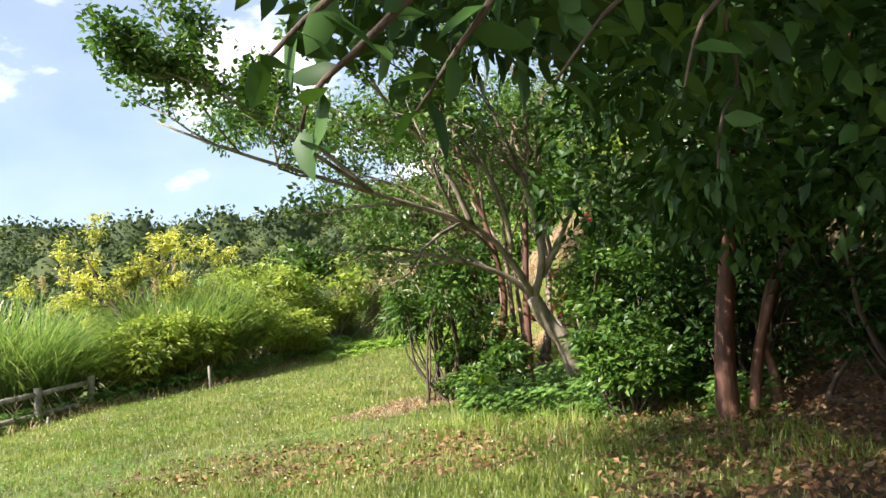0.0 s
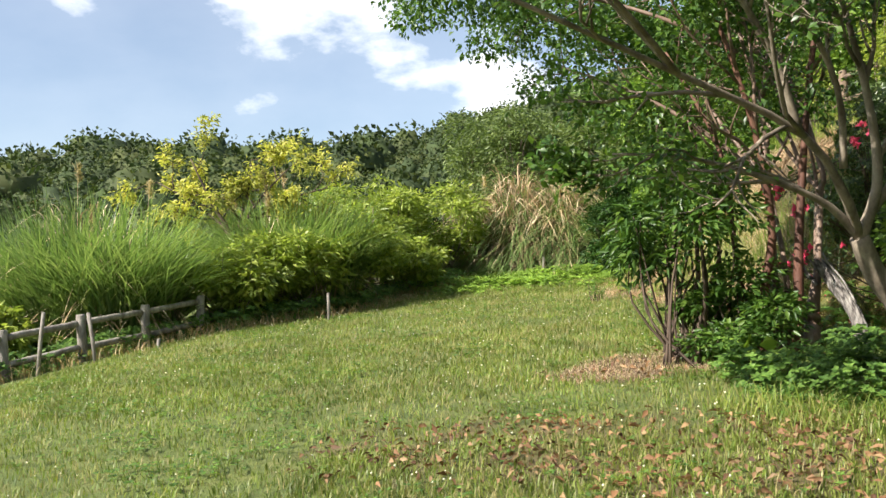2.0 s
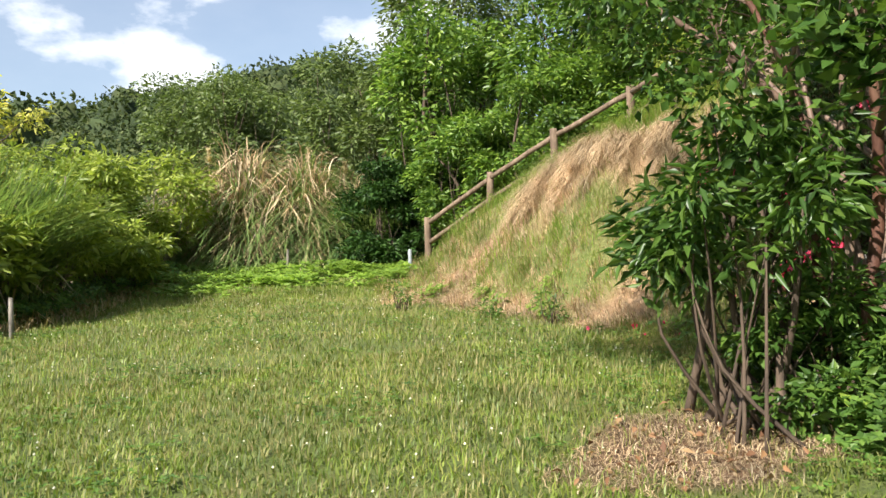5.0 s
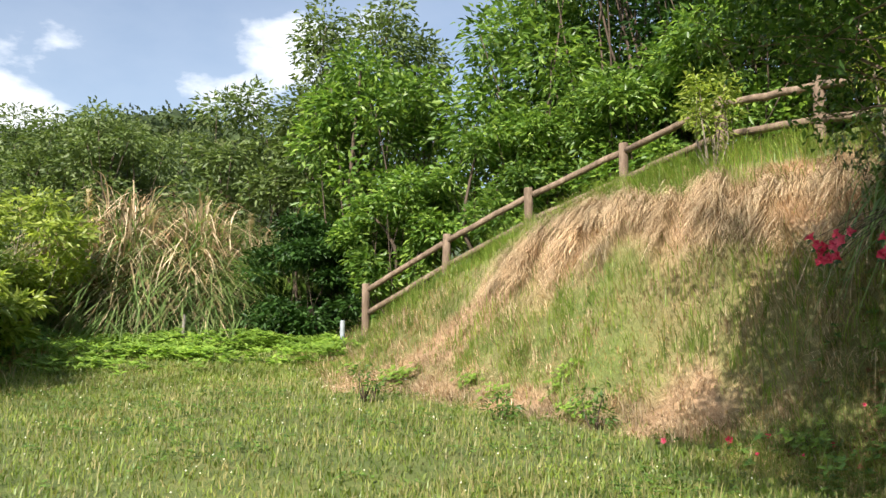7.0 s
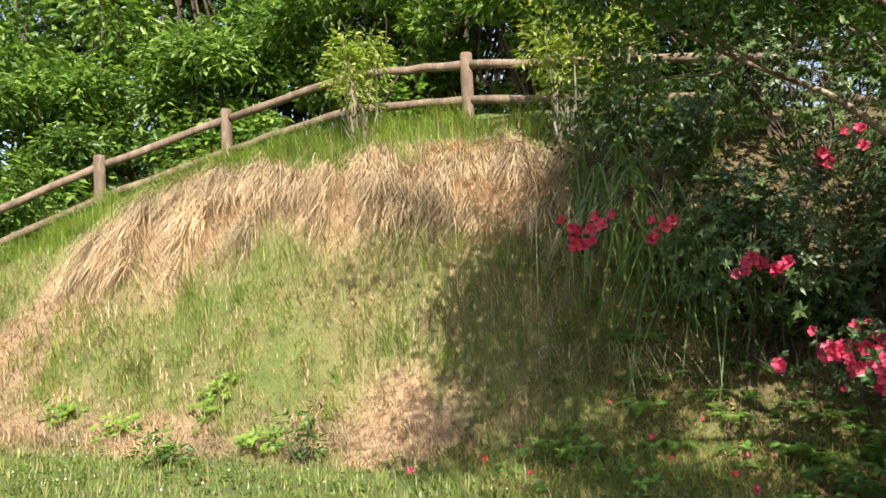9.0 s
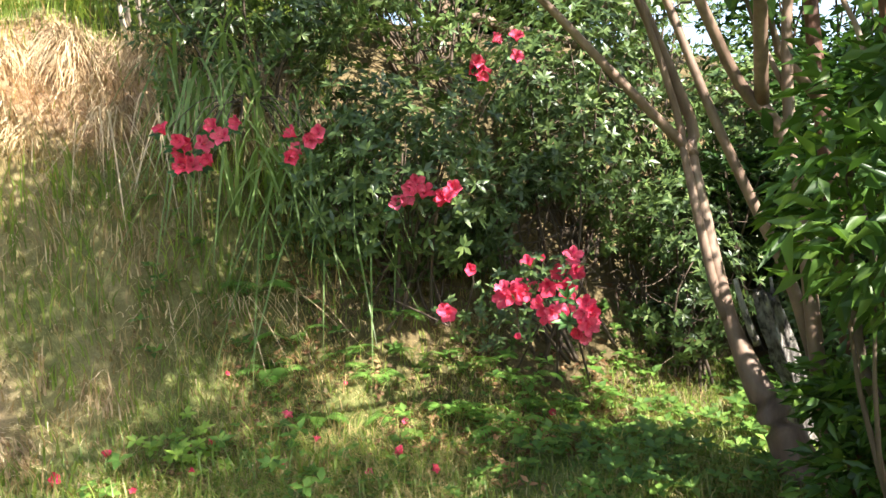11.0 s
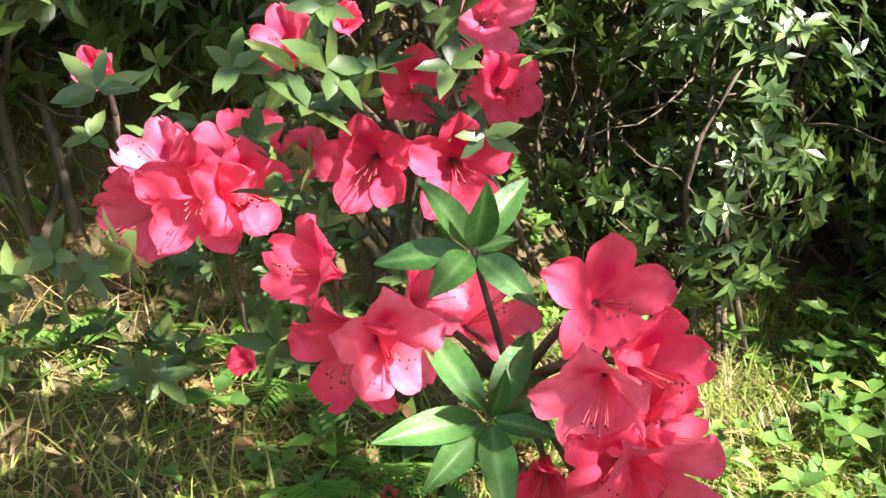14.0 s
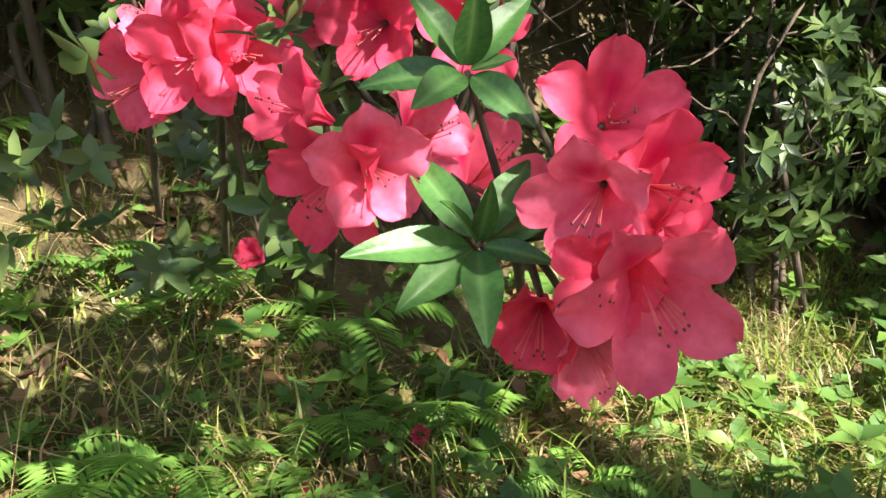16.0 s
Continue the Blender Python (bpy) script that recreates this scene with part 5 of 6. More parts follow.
def hero_azalea():
    rng = np.random.default_rng(77)
    root = np.array(on(2.05, 11.55))
    ob = thing("azalea_bush", root, "low azalea bush with large coral-pink flowers", "azalea bush", "azalea bushes on the bank")
    big = [((1.227, 11.635, 1.351), (-0.96, -0.02, 0.08), 0, 0.92, 1), ((1.253, 11.663, 1.339), (-0.68, 0.62, -0.24), 10, 0.98, 0), ((1.339, 11.68, 1.385), (-0.46, 0.64, 0.38), 0, 0.9, 2), ((1.305, 11.583, 1.363), (-0.63, -0.46, 0.45), 20, 0.85, 1),
           ((1.334, 11.533, 1.332), (-0.53, -0.18, 0.51), 30, 1.0, 0), ((1.177, 11.494, 1.382), (-0.88, 0.16, 0.34), -6, 0.92, 0), ((1.114, 11.535, 1.34), (-0.77, 0.54, -0.12), 12, 0.86, 1), ((1.138, 11.48, 1.345), (-0.88, -0.07, 0.21), -14, 0.92, 2),
           ((1.094, 11.532, 1.303), (-0.8, 0.54, 0.1), -20, 0.72, 1), ((1.071, 11.517, 1.299), (-0.93, 0.15, -0.12), 30, 0.93, 0), ((1.124, 11.477, 1.306), (-0.7, -0.59, 0.2), -20, 0.85, 2), ((1.156, 11.552, 1.257), (-0.83, 0.37, -0.17), 5, 0.86, 3),
           ((1.154, 11.516, 1.235), (-0.66, -0.01, -0.32), 40, 0.8, 2)]
    side = [((1.534, 11.816, 1.397), (-0.61, 0.7, -0.19), 10, 1.0, 1), ((1.492, 11.756, 1.421), (-0.91, 0.21, -0.02), 0, 1.0, 0), ((1.491, 11.715, 1.423), (-0.92, -0.26, 0.04), -10, 1.0, 1), ((1.596, 11.797, 1.447), (-0.36, 0.39, 0.64), 20, 0.95, 2),
            ((1.574, 11.707, 1.458), (-0.63, 0.06, 0.57), 10, 0.95, 1), ((1.562, 11.644, 1.44), (-0.76, 0.42, 0.33), 40, 0.8, 3), ((1.494, 11.595, 1.437), (-0.87, 0.36, -0.01), 8, 1.0, 1), ((1.567, 11.525, 1.503), (-0.89, 0.15, 0.13), -10, 0.9, 2),
            ((1.497, 11.499, 1.427), (-0.93, 0.11, 0.03), 0, 0.98, 0), ((1.541, 11.434, 1.499), (-0.9, 0.15, 0.08), 24, 0.88, 1), ((1.594, 11.435, 1.576), (-0.86, 0.24, 0.13), -5, 0.95, 0), ((1.689, 11.645, 1.553), (-0.67, 0.34, 0.35), 12, 0.9, 2),
            ((1.687, 11.575, 1.576), (-0.84, 0.13, 0.32), 48, 0.55, 3), ((2.048, 11.887, 1.52), (-0.86, 0.24, 0.13), 20, 0.75, 2), ((1.649, 12.064, 1.337), (-0.91, 0.09, 0.0), 0, 0.95, 1), ((1.695, 12.078, 1.348), (-0.58, 0.41, 0.49), 40, 0.85, 2),
            ((1.634, 11.728, 1.198), (-0.61, 0.32, 0.39), 30, 0.5, 3)]
    hubs = [np.array(h) for h in ((1.27, 11.53, 1.285), (1.37, 11.65, 1.31), (1.60, 11.74, 1.38), (1.62, 11.52, 1.42), (1.74, 12.05, 1.26), (2.09, 11.87, 1.45))]
    stems = []
    for k, (place, way, roll, size, kind) in enumerate(big + side):
        bloom(ob, place, way, roll, size * (1.05 if k < len(big) else 1.2), kind)
        w = np.array(way) / np.linalg.norm(way)
        hub = min(hubs, key=lambda h: np.linalg.norm(np.array(place) - h))
        flower_stem(ob, hub, np.array(place) - w * 0.036, stems)
    for h in hubs:
        back = (h - np.array([0.78, 11.68, 1.43])) * np.array([1, 1, 0.9])
        low = h + back * ((2.5 - h[0]) / back[0])
        low[2] = land1(low[0], low[1]) + 0.04
        foot = np.array(on(low[0] + 0.1, low[1], 0.08))
        p = curve_points([foot - root, low - root, (low + h) / 2 - root, h - root], 14)
        part("branch", stems_mesh("branch", [(p, np.linspace(0.009, 0.005, 14))], BARK_DARK, 7), ob)
    for one in stems:
        part("flower_stalk", stems_mesh("flower_stalk", [one], BARK_DARK, 6), ob)
    whorls = [((1.185, 11.579, 1.305), FRESH_LEAF, 0.027, ((1.165, 11.655, 1.313), (1.149, 11.631, 1.285), (1.122, 11.591, 1.272), (1.161, 11.542, 1.298), (1.244, 11.609, 1.355), (1.22, 11.537, 1.346), (1.159, 11.602, 1.338), (1.164, 11.575, 1.343), (1.206, 11.523, 1.315))),
              ((1.252, 11.566, 1.405), FRESH_LEAF, 0.027, ((1.254, 11.6, 1.456), (1.222, 11.565, 1.454), (1.272, 11.519, 1.449), (1.269, 11.631, 1.4), (1.216, 11.606, 1.39), (1.214, 11.536, 1.375), (1.246, 11.538, 1.412))),
              ((1.635, 11.638, 1.52), YOUNG_LEAF, 0.026, ((1.627, 11.689, 1.555), (1.633, 11.623, 1.567), (1.599, 11.649, 1.494), (1.656, 11.676, 1.478))),
              ((1.6, 11.577, 1.492), YOUNG_LEAF, 0.022, ((1.587, 11.568, 1.532), (1.588, 11.61, 1.491), (1.624, 11.54, 1.497), (1.642, 11.576, 1.529)))]
    for centre, mat, width, tips in whorls:
        c = np.array(centre)
        hub = min(hubs, key=lambda h: np.linalg.norm(c - h))
        part("leaf_stem", stems_mesh("leaf_stem", [(curve_points([hub - root, (hub + c) / 2 - root + np.array([0.01, 0, 0.008]), c - root], 7), np.linspace(0.0035, 0.002, 7))], BARK_DARK, 6), ob)
        for k, tip in enumerate(tips):
            d = np.array(tip) - c
            close_leaf(ob, c - root + d * 0.08, d * 1.02, width * (0.62 if np.linalg.norm(d) < 0.05 else 1.0), mat, k)
    n = 60
    p, d = scatter_ball(rng, n, (1.86, 11.7, 1.3), (0.26, 0.36, 0.2), 0.2)
    q = np.concatenate([p, (1.5, 11.7, 1.42) + 0.1 * rng.normal(size=(14, 3)), (1.48, 11.55, 1.5) + 0.06 * rng.normal(size=(14, 3)), (1.68, 12.02, 1.28) + 0.07 * rng.normal(size=(16, 3))])
    part("foliage", mesh_data("foliage", *rosettes(rng, q - root, np.tile([-0.6, 0.1, 0.6], (len(q), 1)) + 0.5 * rng.normal(size=q.shape), 0.042, 0.017, 6, LEAF_FINE), AZALEA_LEAF), ob)


FRESH_LEAF = close_leaf_material("fresh_azalea_leaf", (0.035, 0.10, 0.026), (0.065, 0.155, 0.038), (0.10, 0.20, 0.06))
YOUNG_LEAF = close_leaf_material("young_azalea_leaf", (0.17, 0.29, 0.06), (0.26, 0.38, 0.09), (0.36, 0.45, 0.16))
hero_azalea()


def flower_bunch(parent, centre, reach, n, seed, low=0.6):
    rng = np.random.default_rng(seed)
    stems = []
    root = np.array(parent.matrix_basis.translation) + np.array([0, 0, 0.1])
    at = []
    for k in range(n):
        p = np.array(centre) + rng.uniform(-1, 1, 3) * np.array(reach)
        w = np.array([-0.9, 0.15, 0.25]) + 0.4 * rng.normal(size=3)
        bloom(parent, p, w, rng.uniform(-60, 60), rng.uniform(0.95, 1.15), int(rng.integers(3)))
        flower_stem(parent, root, p - w / np.linalg.norm(w) * 0.036, stems)
        at.append(p + np.array([0.05, 0.02, -0.03]))
    inv = np.array(parent.matrix_basis.translation)
    for one in stems:
        part("flower_stalk", stems_mesh("flower_stalk", [one], BARK_DARK, 5), parent)
    at = np.array(at)
    single_leaves(parent, rosettes(rng, at - inv, np.tile([-0.7, 0.1, 0.5], (n, 1)), 0.06, 0.024, 6, LEAF_FINE), LEAF_FINE)


flower_bunch(upper, (1.70, 12.13, 1.95), (0.05, 0.16, 0.07), 8, 1)
flower_bunch(high, (1.70, 13.22, 2.24), (0.06, 0.20, 0.13), 11, 2)
flower_bunch(high, (1.66, 12.70, 2.21), (0.05, 0.13, 0.07), 6, 3)
flower_bunch(upper, (2.2, 11.62, 2.66), (0.06, 0.16, 0.14), 7, 4)

# ---- hanging silvergrass over the bank's edge ----


def hanging_grass(seed, x, y, n, reach, label, lean=(0.9, 1.5), mat=None, width=0.011, sag=3.0):
    rng = np.random.default_rng(seed)
    ob = thing("silvergrass", on(x, y), label, "grass tuft", "silvergrass tufts on the bank")
    a = math.pi + 0.75 * rng.normal(size=n)
    at = np.stack([0.12 * rng.normal(size=n), 0.22 * rng.normal(size=n), np.full(n, -0.03)], -1)
    h, w, le = reach * rng.uniform(0.5, 1.15, n), width * rng.uniform(0.6, 1.4, n), rng.uniform(*lean, n) * 0.75
    for k in range(n):
        q = slice(k, k + 1)
        part("blade", mesh_data("blade", *blades(rng, at[q], h[q], w[q], le[q], a[q], 9, sag), mat or REED), ob)
    return ob


hanging_grass(501, 2.65, 12.95, 46, 2.2, "long green silvergrass drooping over the shaded bank", (0.34, 0.62), None, 0.021, 6.0)
hanging_grass(502, 2.8, 13.3, 60, 2.25, "long green silvergrass drooping over the shaded bank", (0.34, 0.62), None, 0.021, 6.0)
hanging_grass(503, 2.6, 12.65, 22, 2.0, "long green silvergrass drooping over the shaded bank", (0.34, 0.62), None, 0.021, 6.0)
hanging_grass(504, 2.75, 13.7, 45, 0.9, "dry straw-coloured grass drooping over the bank", (0.9, 1.6), STRAW)
hanging_grass(505, 2.3, 13.2, 45, 0.5, "dry straw-coloured grass drooping over the bank", (0.9, 1.6), STRAW, 0.006)
hanging_grass(506, 1.6, 13.35, 45, 0.45, "grey-green grass tuft at the bank's foot", (0.5, 1.0), None, 0.008)

# ---- ground cover ----


def sample(rng, n, x0, x1, y0, y1):
    return rng.uniform(x0, x1, n), rng.uniform(y0, y1, n)


def stuff(name, mesh_parts, material, label, category):
    ob = new(name, mesh_data(name, *mesh_parts, material))
    return tagged(ob, label, category, "", "stuff")


def grass_at(rng, x, y, height, width, lean, way=None, segs=2, sag=1.0, sink=0.01):
    return blades(rng, np.stack([x, y, land(x, y) - sink], -1), height, width, lean, way, segs, sag)


def bank_s(x, y):
    return x - soft_interp(y, TOE_Y, TOE_X, 0.5)


def lawn():
    rng = np.random.default_rng(600)
    xs, ys = [], []
    for n, box in ((92000, (-8.5, 1.8, 2.2, 14)), (80000, (-8.0, 1.8, 9.5, 22)), (34000, (-6.0, 3.0, 20, 28)), (60000, (-3.0, 2.2, 2.4, 8))):
        x, y = sample(rng, n, *box)
        xs.append(x)
        ys.append(y)
    x, y = np.concatenate(xs), np.concatenate(ys)
    keep = (bank_s(x, y) < 0.35) & (rng.random(len(x)) > litter_mask(x, y) * 0.85) & (rng.random(len(x)) > straw_mask(x, y) * 0.8) & (y < 19.5 + 0.6 * np.clip(-(x + 4.2), -20, 20) + 40 * (x > -4.6)) & (x > -7.6 - 0.2 * (16 - y))
    x, y = x[keep], y[keep]
    n = len(x)
    tuft = 0.5 + 0.5 * wave(x, y, 2.4, 0.7) * wave(x, y, 0.9, 1.9)
    h = (0.045 + 0.085 * tuft * rng.random(n) + 0.03 * rng.random(n)) * (1 + 0.3 * (y > 20))
    dry = rng.random(n) < 0.10 + 0.22 * (wave(x, y, 1.1, 2.2) > 0.1) * (x < -0.5)
    w = 0.0065 * rng.uniform(0.7, 1.4, n) * (1 + 0.04 * np.hypot(x + 2.5, y - 4))
    lean = rng.uniform(0.2, 1.0, n)
    stuff("lawn_grass", grass_at(rng, x[~dry], y[~dry], h[~dry], w[~dry], lean[~dry]), LAWN, "short sunlit green lawn grass", "grass")
    stuff("dry_lawn_grass", grass_at(rng, x[dry], y[dry], h[dry], w[dry] * 0.8, lean[dry]), SWARD_DRY, "dry tan blades among the lawn", "grass")


lawn()


def lawn_weeds():
    """Clover and plantain patches and brown seed heads among the blades."""
    rng = np.random.default_rng(605)
    x, y = sample(rng, 15000, -7.5, 1.4, 3.0, 20)
    keep = (wave(x, y, 1.9, 1.2) + 0.5 * wave(x, y, 4.7, 0.3) > 0.25) & (bank_s(x, y) < 0.1) & (x > -7.0 - 0.2 * (16 - y)) & (rng.random(len(x)) > litter_mask(x, y))
    x, y = x[keep], y[keep]
    at = np.stack([x, y, land(x, y) + rng.uniform(0.02, 0.07, len(x))], -1)
    stuff("lawn_weed", rosettes(rng, at, np.tile([0, 0, 1.0], (len(x), 1)), 0.038, 0.022, 4, LEAF_LOW), WEED, "small dark clover leaves among the lawn grass", "weed")
    x, y = sample(rng, 15000, -7.5, 1.2, 3.0, 20)
    keep = (wave(x, y, 0.8, 2.6) + 0.4 * wave(x, y, 3.1, 0.9) > 0.0) & (bank_s(x, y) < 0.1) & (x > -7.0 - 0.2 * (16 - y))
    x, y = x[keep], y[keep]
    n = len(x)
    stuff("seed_stalk", grass_at(rng, x, y, rng.uniform(0.09, 0.19, n), rng.uniform(0.0025, 0.005, n) * (1 + 0.05 * np.hypot(x + 2.5, y - 4)), rng.uniform(0.1, 0.6, n), None, 3), SWARD_DRY, "thin brown seed stalks standing in the lawn", "grass")


lawn_weeds()


def bank_grass():
    rng = np.random.default_rng(610)
    # green sward on the face
    x, y = sample(rng, 56000, 0.0, 4.2, 12.6, 22.3)
    s = bank_s(x, y)
    keep = (s > 0.05) & (rng.random(len(x)) > straw_mask(x, y) * 0.9)
    x, y, s = x[keep], y[keep], s[keep]
    n = len(x)
    crest = (s > 1.9) | ((s > 1.4) & (y > 18.5))
    h = np.where(crest, rng.uniform(0.10, 0.36, n), rng.uniform(0.05, 0.2, n)) * (0.7 + 0.6 * (wave(x, y, 3.0, 0.2) > 0))
    dry = rng.random(n) < np.where(crest, 0.15, 0.45 + 0.25 * (wave(x, y, 2.2, 1.7) > 0))
    lean = rng.uniform(0.2, 1.0, n)
    way = np.pi + 1.1 * rng.normal(size=n)
    wd = rng.uniform(0.005, 0.011, n)
    stuff("bank_grass", grass_at(rng, x[~dry], y[~dry], h[~dry], wd[~dry], lean[~dry], way[~dry], 3), BANK_BLADE, "rough green grass on the bank", "grass")
    stuff("dry_bank_grass", grass_at(rng, x[dry], y[dry], h[dry] * 0.8, wd[dry], lean[dry], way[dry], 3), LAWN_DRY, "dry blades among the bank's grass", "grass")
    # dead grass lying and hanging on the face
    x, y = sample(rng, 60000, 0.0, 4.0, 12.6, 21.2)
    keep = rng.random(len(x)) < straw_mask(x, y)
    x, y = x[keep], y[keep]
    n = len(x)
    s = bank_s(x, y)
    hang = np.clip(1 - np.abs(s - 1.9) / 0.6, 0, 1) * np.clip((18.5 - y) / 1.5, 0, 1)
    h = rng.uniform(0.06, 0.16, n) + hang * rng.uniform(0.0, 0.15, n)
    way = np.pi + (1.0 - 0.5 * hang) * rng.normal(size=n)
    lean = np.where(hang > 0.2, rng.uniform(0.7, 1.25, n), rng.uniform(0.9, 1.4, n))
    stuff("dead_grass", grass_at(rng, x, y, h, rng.uniform(0.004, 0.009, n), lean, way, 3, 1.6), STRAW, "matted straw-coloured dead grass on the bank", "dead grass")
    # long strands in tufts that hang over the lip
    c = 4200
    x, y = sample(rng, c, 1.6, 3.8, 12.7, 18.4)
    s = bank_s(x, y)
    keep = (np.abs(s - 1.85 - 0.12 * wave(x, y, 1.7, 0.3)) < 0.3) & (wave(x, y, 4.2, 0.6) > -0.15)
    x, y = x[keep], y[keep]
    c, k = len(x), 15
    px, py = (np.repeat(q, k) + 0.045 * rng.normal(size=c * k) for q in (x, y))
    way = np.repeat(np.pi + 0.45 * rng.normal(size=c), k) + 0.25 * rng.normal(size=c * k)
    h = np.repeat(rng.uniform(0.4, 0.95, c), k) * rng.uniform(0.6, 1.1, c * k)
    v, f = blades(rng, np.stack([px, py, land(px, py) - 0.01], -1), h, rng.uniform(0.004, 0.009, c * k), rng.uniform(0.38, 0.62, c * k), way, 5, 4.2)
    stuff("hanging_dead_grass", (v, f), STRAW, "long straw-coloured dead grass hanging over the bank", "dead grass")
    x, y = sample(rng, 7000, 1.2, 3.6, 13.0, 18.5)
    keep = (bank_s(x, y) > 0.95) & (bank_s(x, y) < 1.5) & (wave(x, y, 3.4, 2.0) > 0.0)
    x, y = x[keep], y[keep]
    stuff("tall_bank_grass", grass_at(rng, x, y, rng.uniform(0.15, 0.4, len(x)), rng.uniform(0.006, 0.011, len(x)), rng.uniform(0.2, 0.8, len(x)), np.pi + rng.normal(size=len(x)), 3), BANK_BLADE, "taller green grass tufts on the bank", "grass")
    # tufts of long green grass and dry strands on the face and along the crest
    for n, mat, lo, hi, leng, name, label in ((190, BANK_BLADE, 0.15, 1.5, (0.14, 0.36), "grass_tuft", "tufts of long green grass on the bank"), (240, STRAW, 0.1, 1.5, (0.10, 0.24), "straw_tuft", "tufts of dry pale grass on the bank"), (260, BANK_BLADE, 1.95, 2.9, (0.25, 0.55), "crest_tuft", "long green grass along the bank's crest")):
        x, y = sample(rng, n * 3, 0.2, 4.3, 13.4, 21.4)
        s = bank_s(x, y)
        keep = (s > lo) & (s < hi) & ((lo < 1.9) | (y > 16.4)) & (rng.random(len(x)) > 0.97 * np.clip(straw_mask(x, y) * 1.6, 0, 1) * (mat is BANK_BLADE))
        x, y = x[keep][:n], y[keep][:n]
        c, k = len(x), 26
        px, py = (np.repeat(q, k) + 0.05 * rng.normal(size=c * k) for q in (x, y))
        h = np.repeat(rng.uniform(*leng, c), k) * rng.uniform(0.5, 1.1, c * k)
        way = np.repeat(np.pi + 0.6 * rng.normal(size=c), k) + 0.7 * rng.normal(size=c * k)
        stuff(name, grass_at(rng, px, py, h, rng.uniform(0.006, 0.012, c * k), rng.uniform(0.15, 0.9, c * k), way, 4, 1.5), mat, label, "grass")
    # weeds under the hanging lip and along the wood
    cx, cy = sample(rng, 34, 0.2, 3.0, 13.2, 20.3)
    ok = (bank_s(cx, cy) > 0.0) & (bank_s(cx, cy) < 0.75)
    cx, cy = cx[ok], cy[ok]
    x, y = (np.repeat(q, 26) + 0.085 * rng.normal(size=26 * len(cx)) for q in (cx, cy))
    keep = x > -5
    x, y = x[keep], y[keep]
    at = np.stack([x, y, land(x, y) + rng.uniform(0.02, 0.16, len(x))], -1)
    stuff("bank_weed", rosettes(rng, at, np.tile([-0.6, 0, 1.0], (len(x), 1)), 0.055, 0.026, 6), MEADOW, "low green weeds at the bank's foot", "weed")
    x, y = sample(rng, 9000, -4.5, 2.6, 20.6, 26.5)
    keep = (y > 21.6 - 0.35 * x + 1.3 * rng.normal(size=len(x)) * rng.random(len(x))) & (wave(x, y, 1.6, 0.4) > -0.15) & (bank_s(x, y) < 0.8)
    x, y = x[keep], y[keep]
    at = np.stack([x, y, land(x, y) + rng.uniform(0.02, 0.34, len(x)) * (0.45 + 0.55 * np.clip(wave(x, y, 0.9, 0.7), 0, 1))], -1)
    stuff("meadow_weed", rosettes(rng, at, np.tile([0, -0.2, 1.0], (len(x), 1)), 0.12, 0.05, 6, LEAF_LOW), MEADOW, "bright green knee-high weeds before the wood", "weed")


MEADOW = leafy("meadow_weed_leaf", [(0.13, 0.23, 0.035), (0.20, 0.32, 0.05), (0.27, 0.38, 0.07)], 0.35, 0.5)
bank_grass()


def edge_weeds():
    """Dark low growth at the feet of the shrubs beyond the lawn."""
    rng = np.random.default_rng(620)
    t = rng.random(4200)
    line = np.array([(-9.2, 12.6), (-8.2, 15.2), (-7.0, 17.0), (-5.6, 18.3), (-4.6, 20.2), (-3.4, 23.4), (-2.6, 25.6)])
    f = t * (len(line) - 1.001)
    i = f.astype(int)
    p = line[i] + (line[i + 1] - line[i]) * (f - i)[:, None] + np.abs(rng.normal(size=(len(t), 1))) * np.array([[-0.55, 0.3]]) + 0.15 * rng.normal(size=(len(t), 2))
    at = np.stack([p[:, 0], p[:, 1], land(p[:, 0], p[:, 1]) + 0.35 * rng.random(len(t)) ** 2], -1)
    stuff("edge_weed", rosettes(rng, at, np.tile([0.3, -0.4, 1.0], (len(t), 1)), 0.11, 0.045, 5, LEAF_LOW), WEED, "weeds along the lawn's far edge", "weed")
    k = rng.integers(0, len(p), 4200)
    q = p[k] + 0.2 * rng.normal(size=(4200, 2)) + np.array([0.25, -0.15])
    stuff("edge_grass", grass_at(rng, q[:, 0], q[:, 1], rng.uniform(0.1, 0.4, 4200), 0.012, rng.uniform(0.3, 1.0, 4200), None, 3), LAWN_DRY, "dry grass at the lawn's far edge", "grass")


edge_weeds()


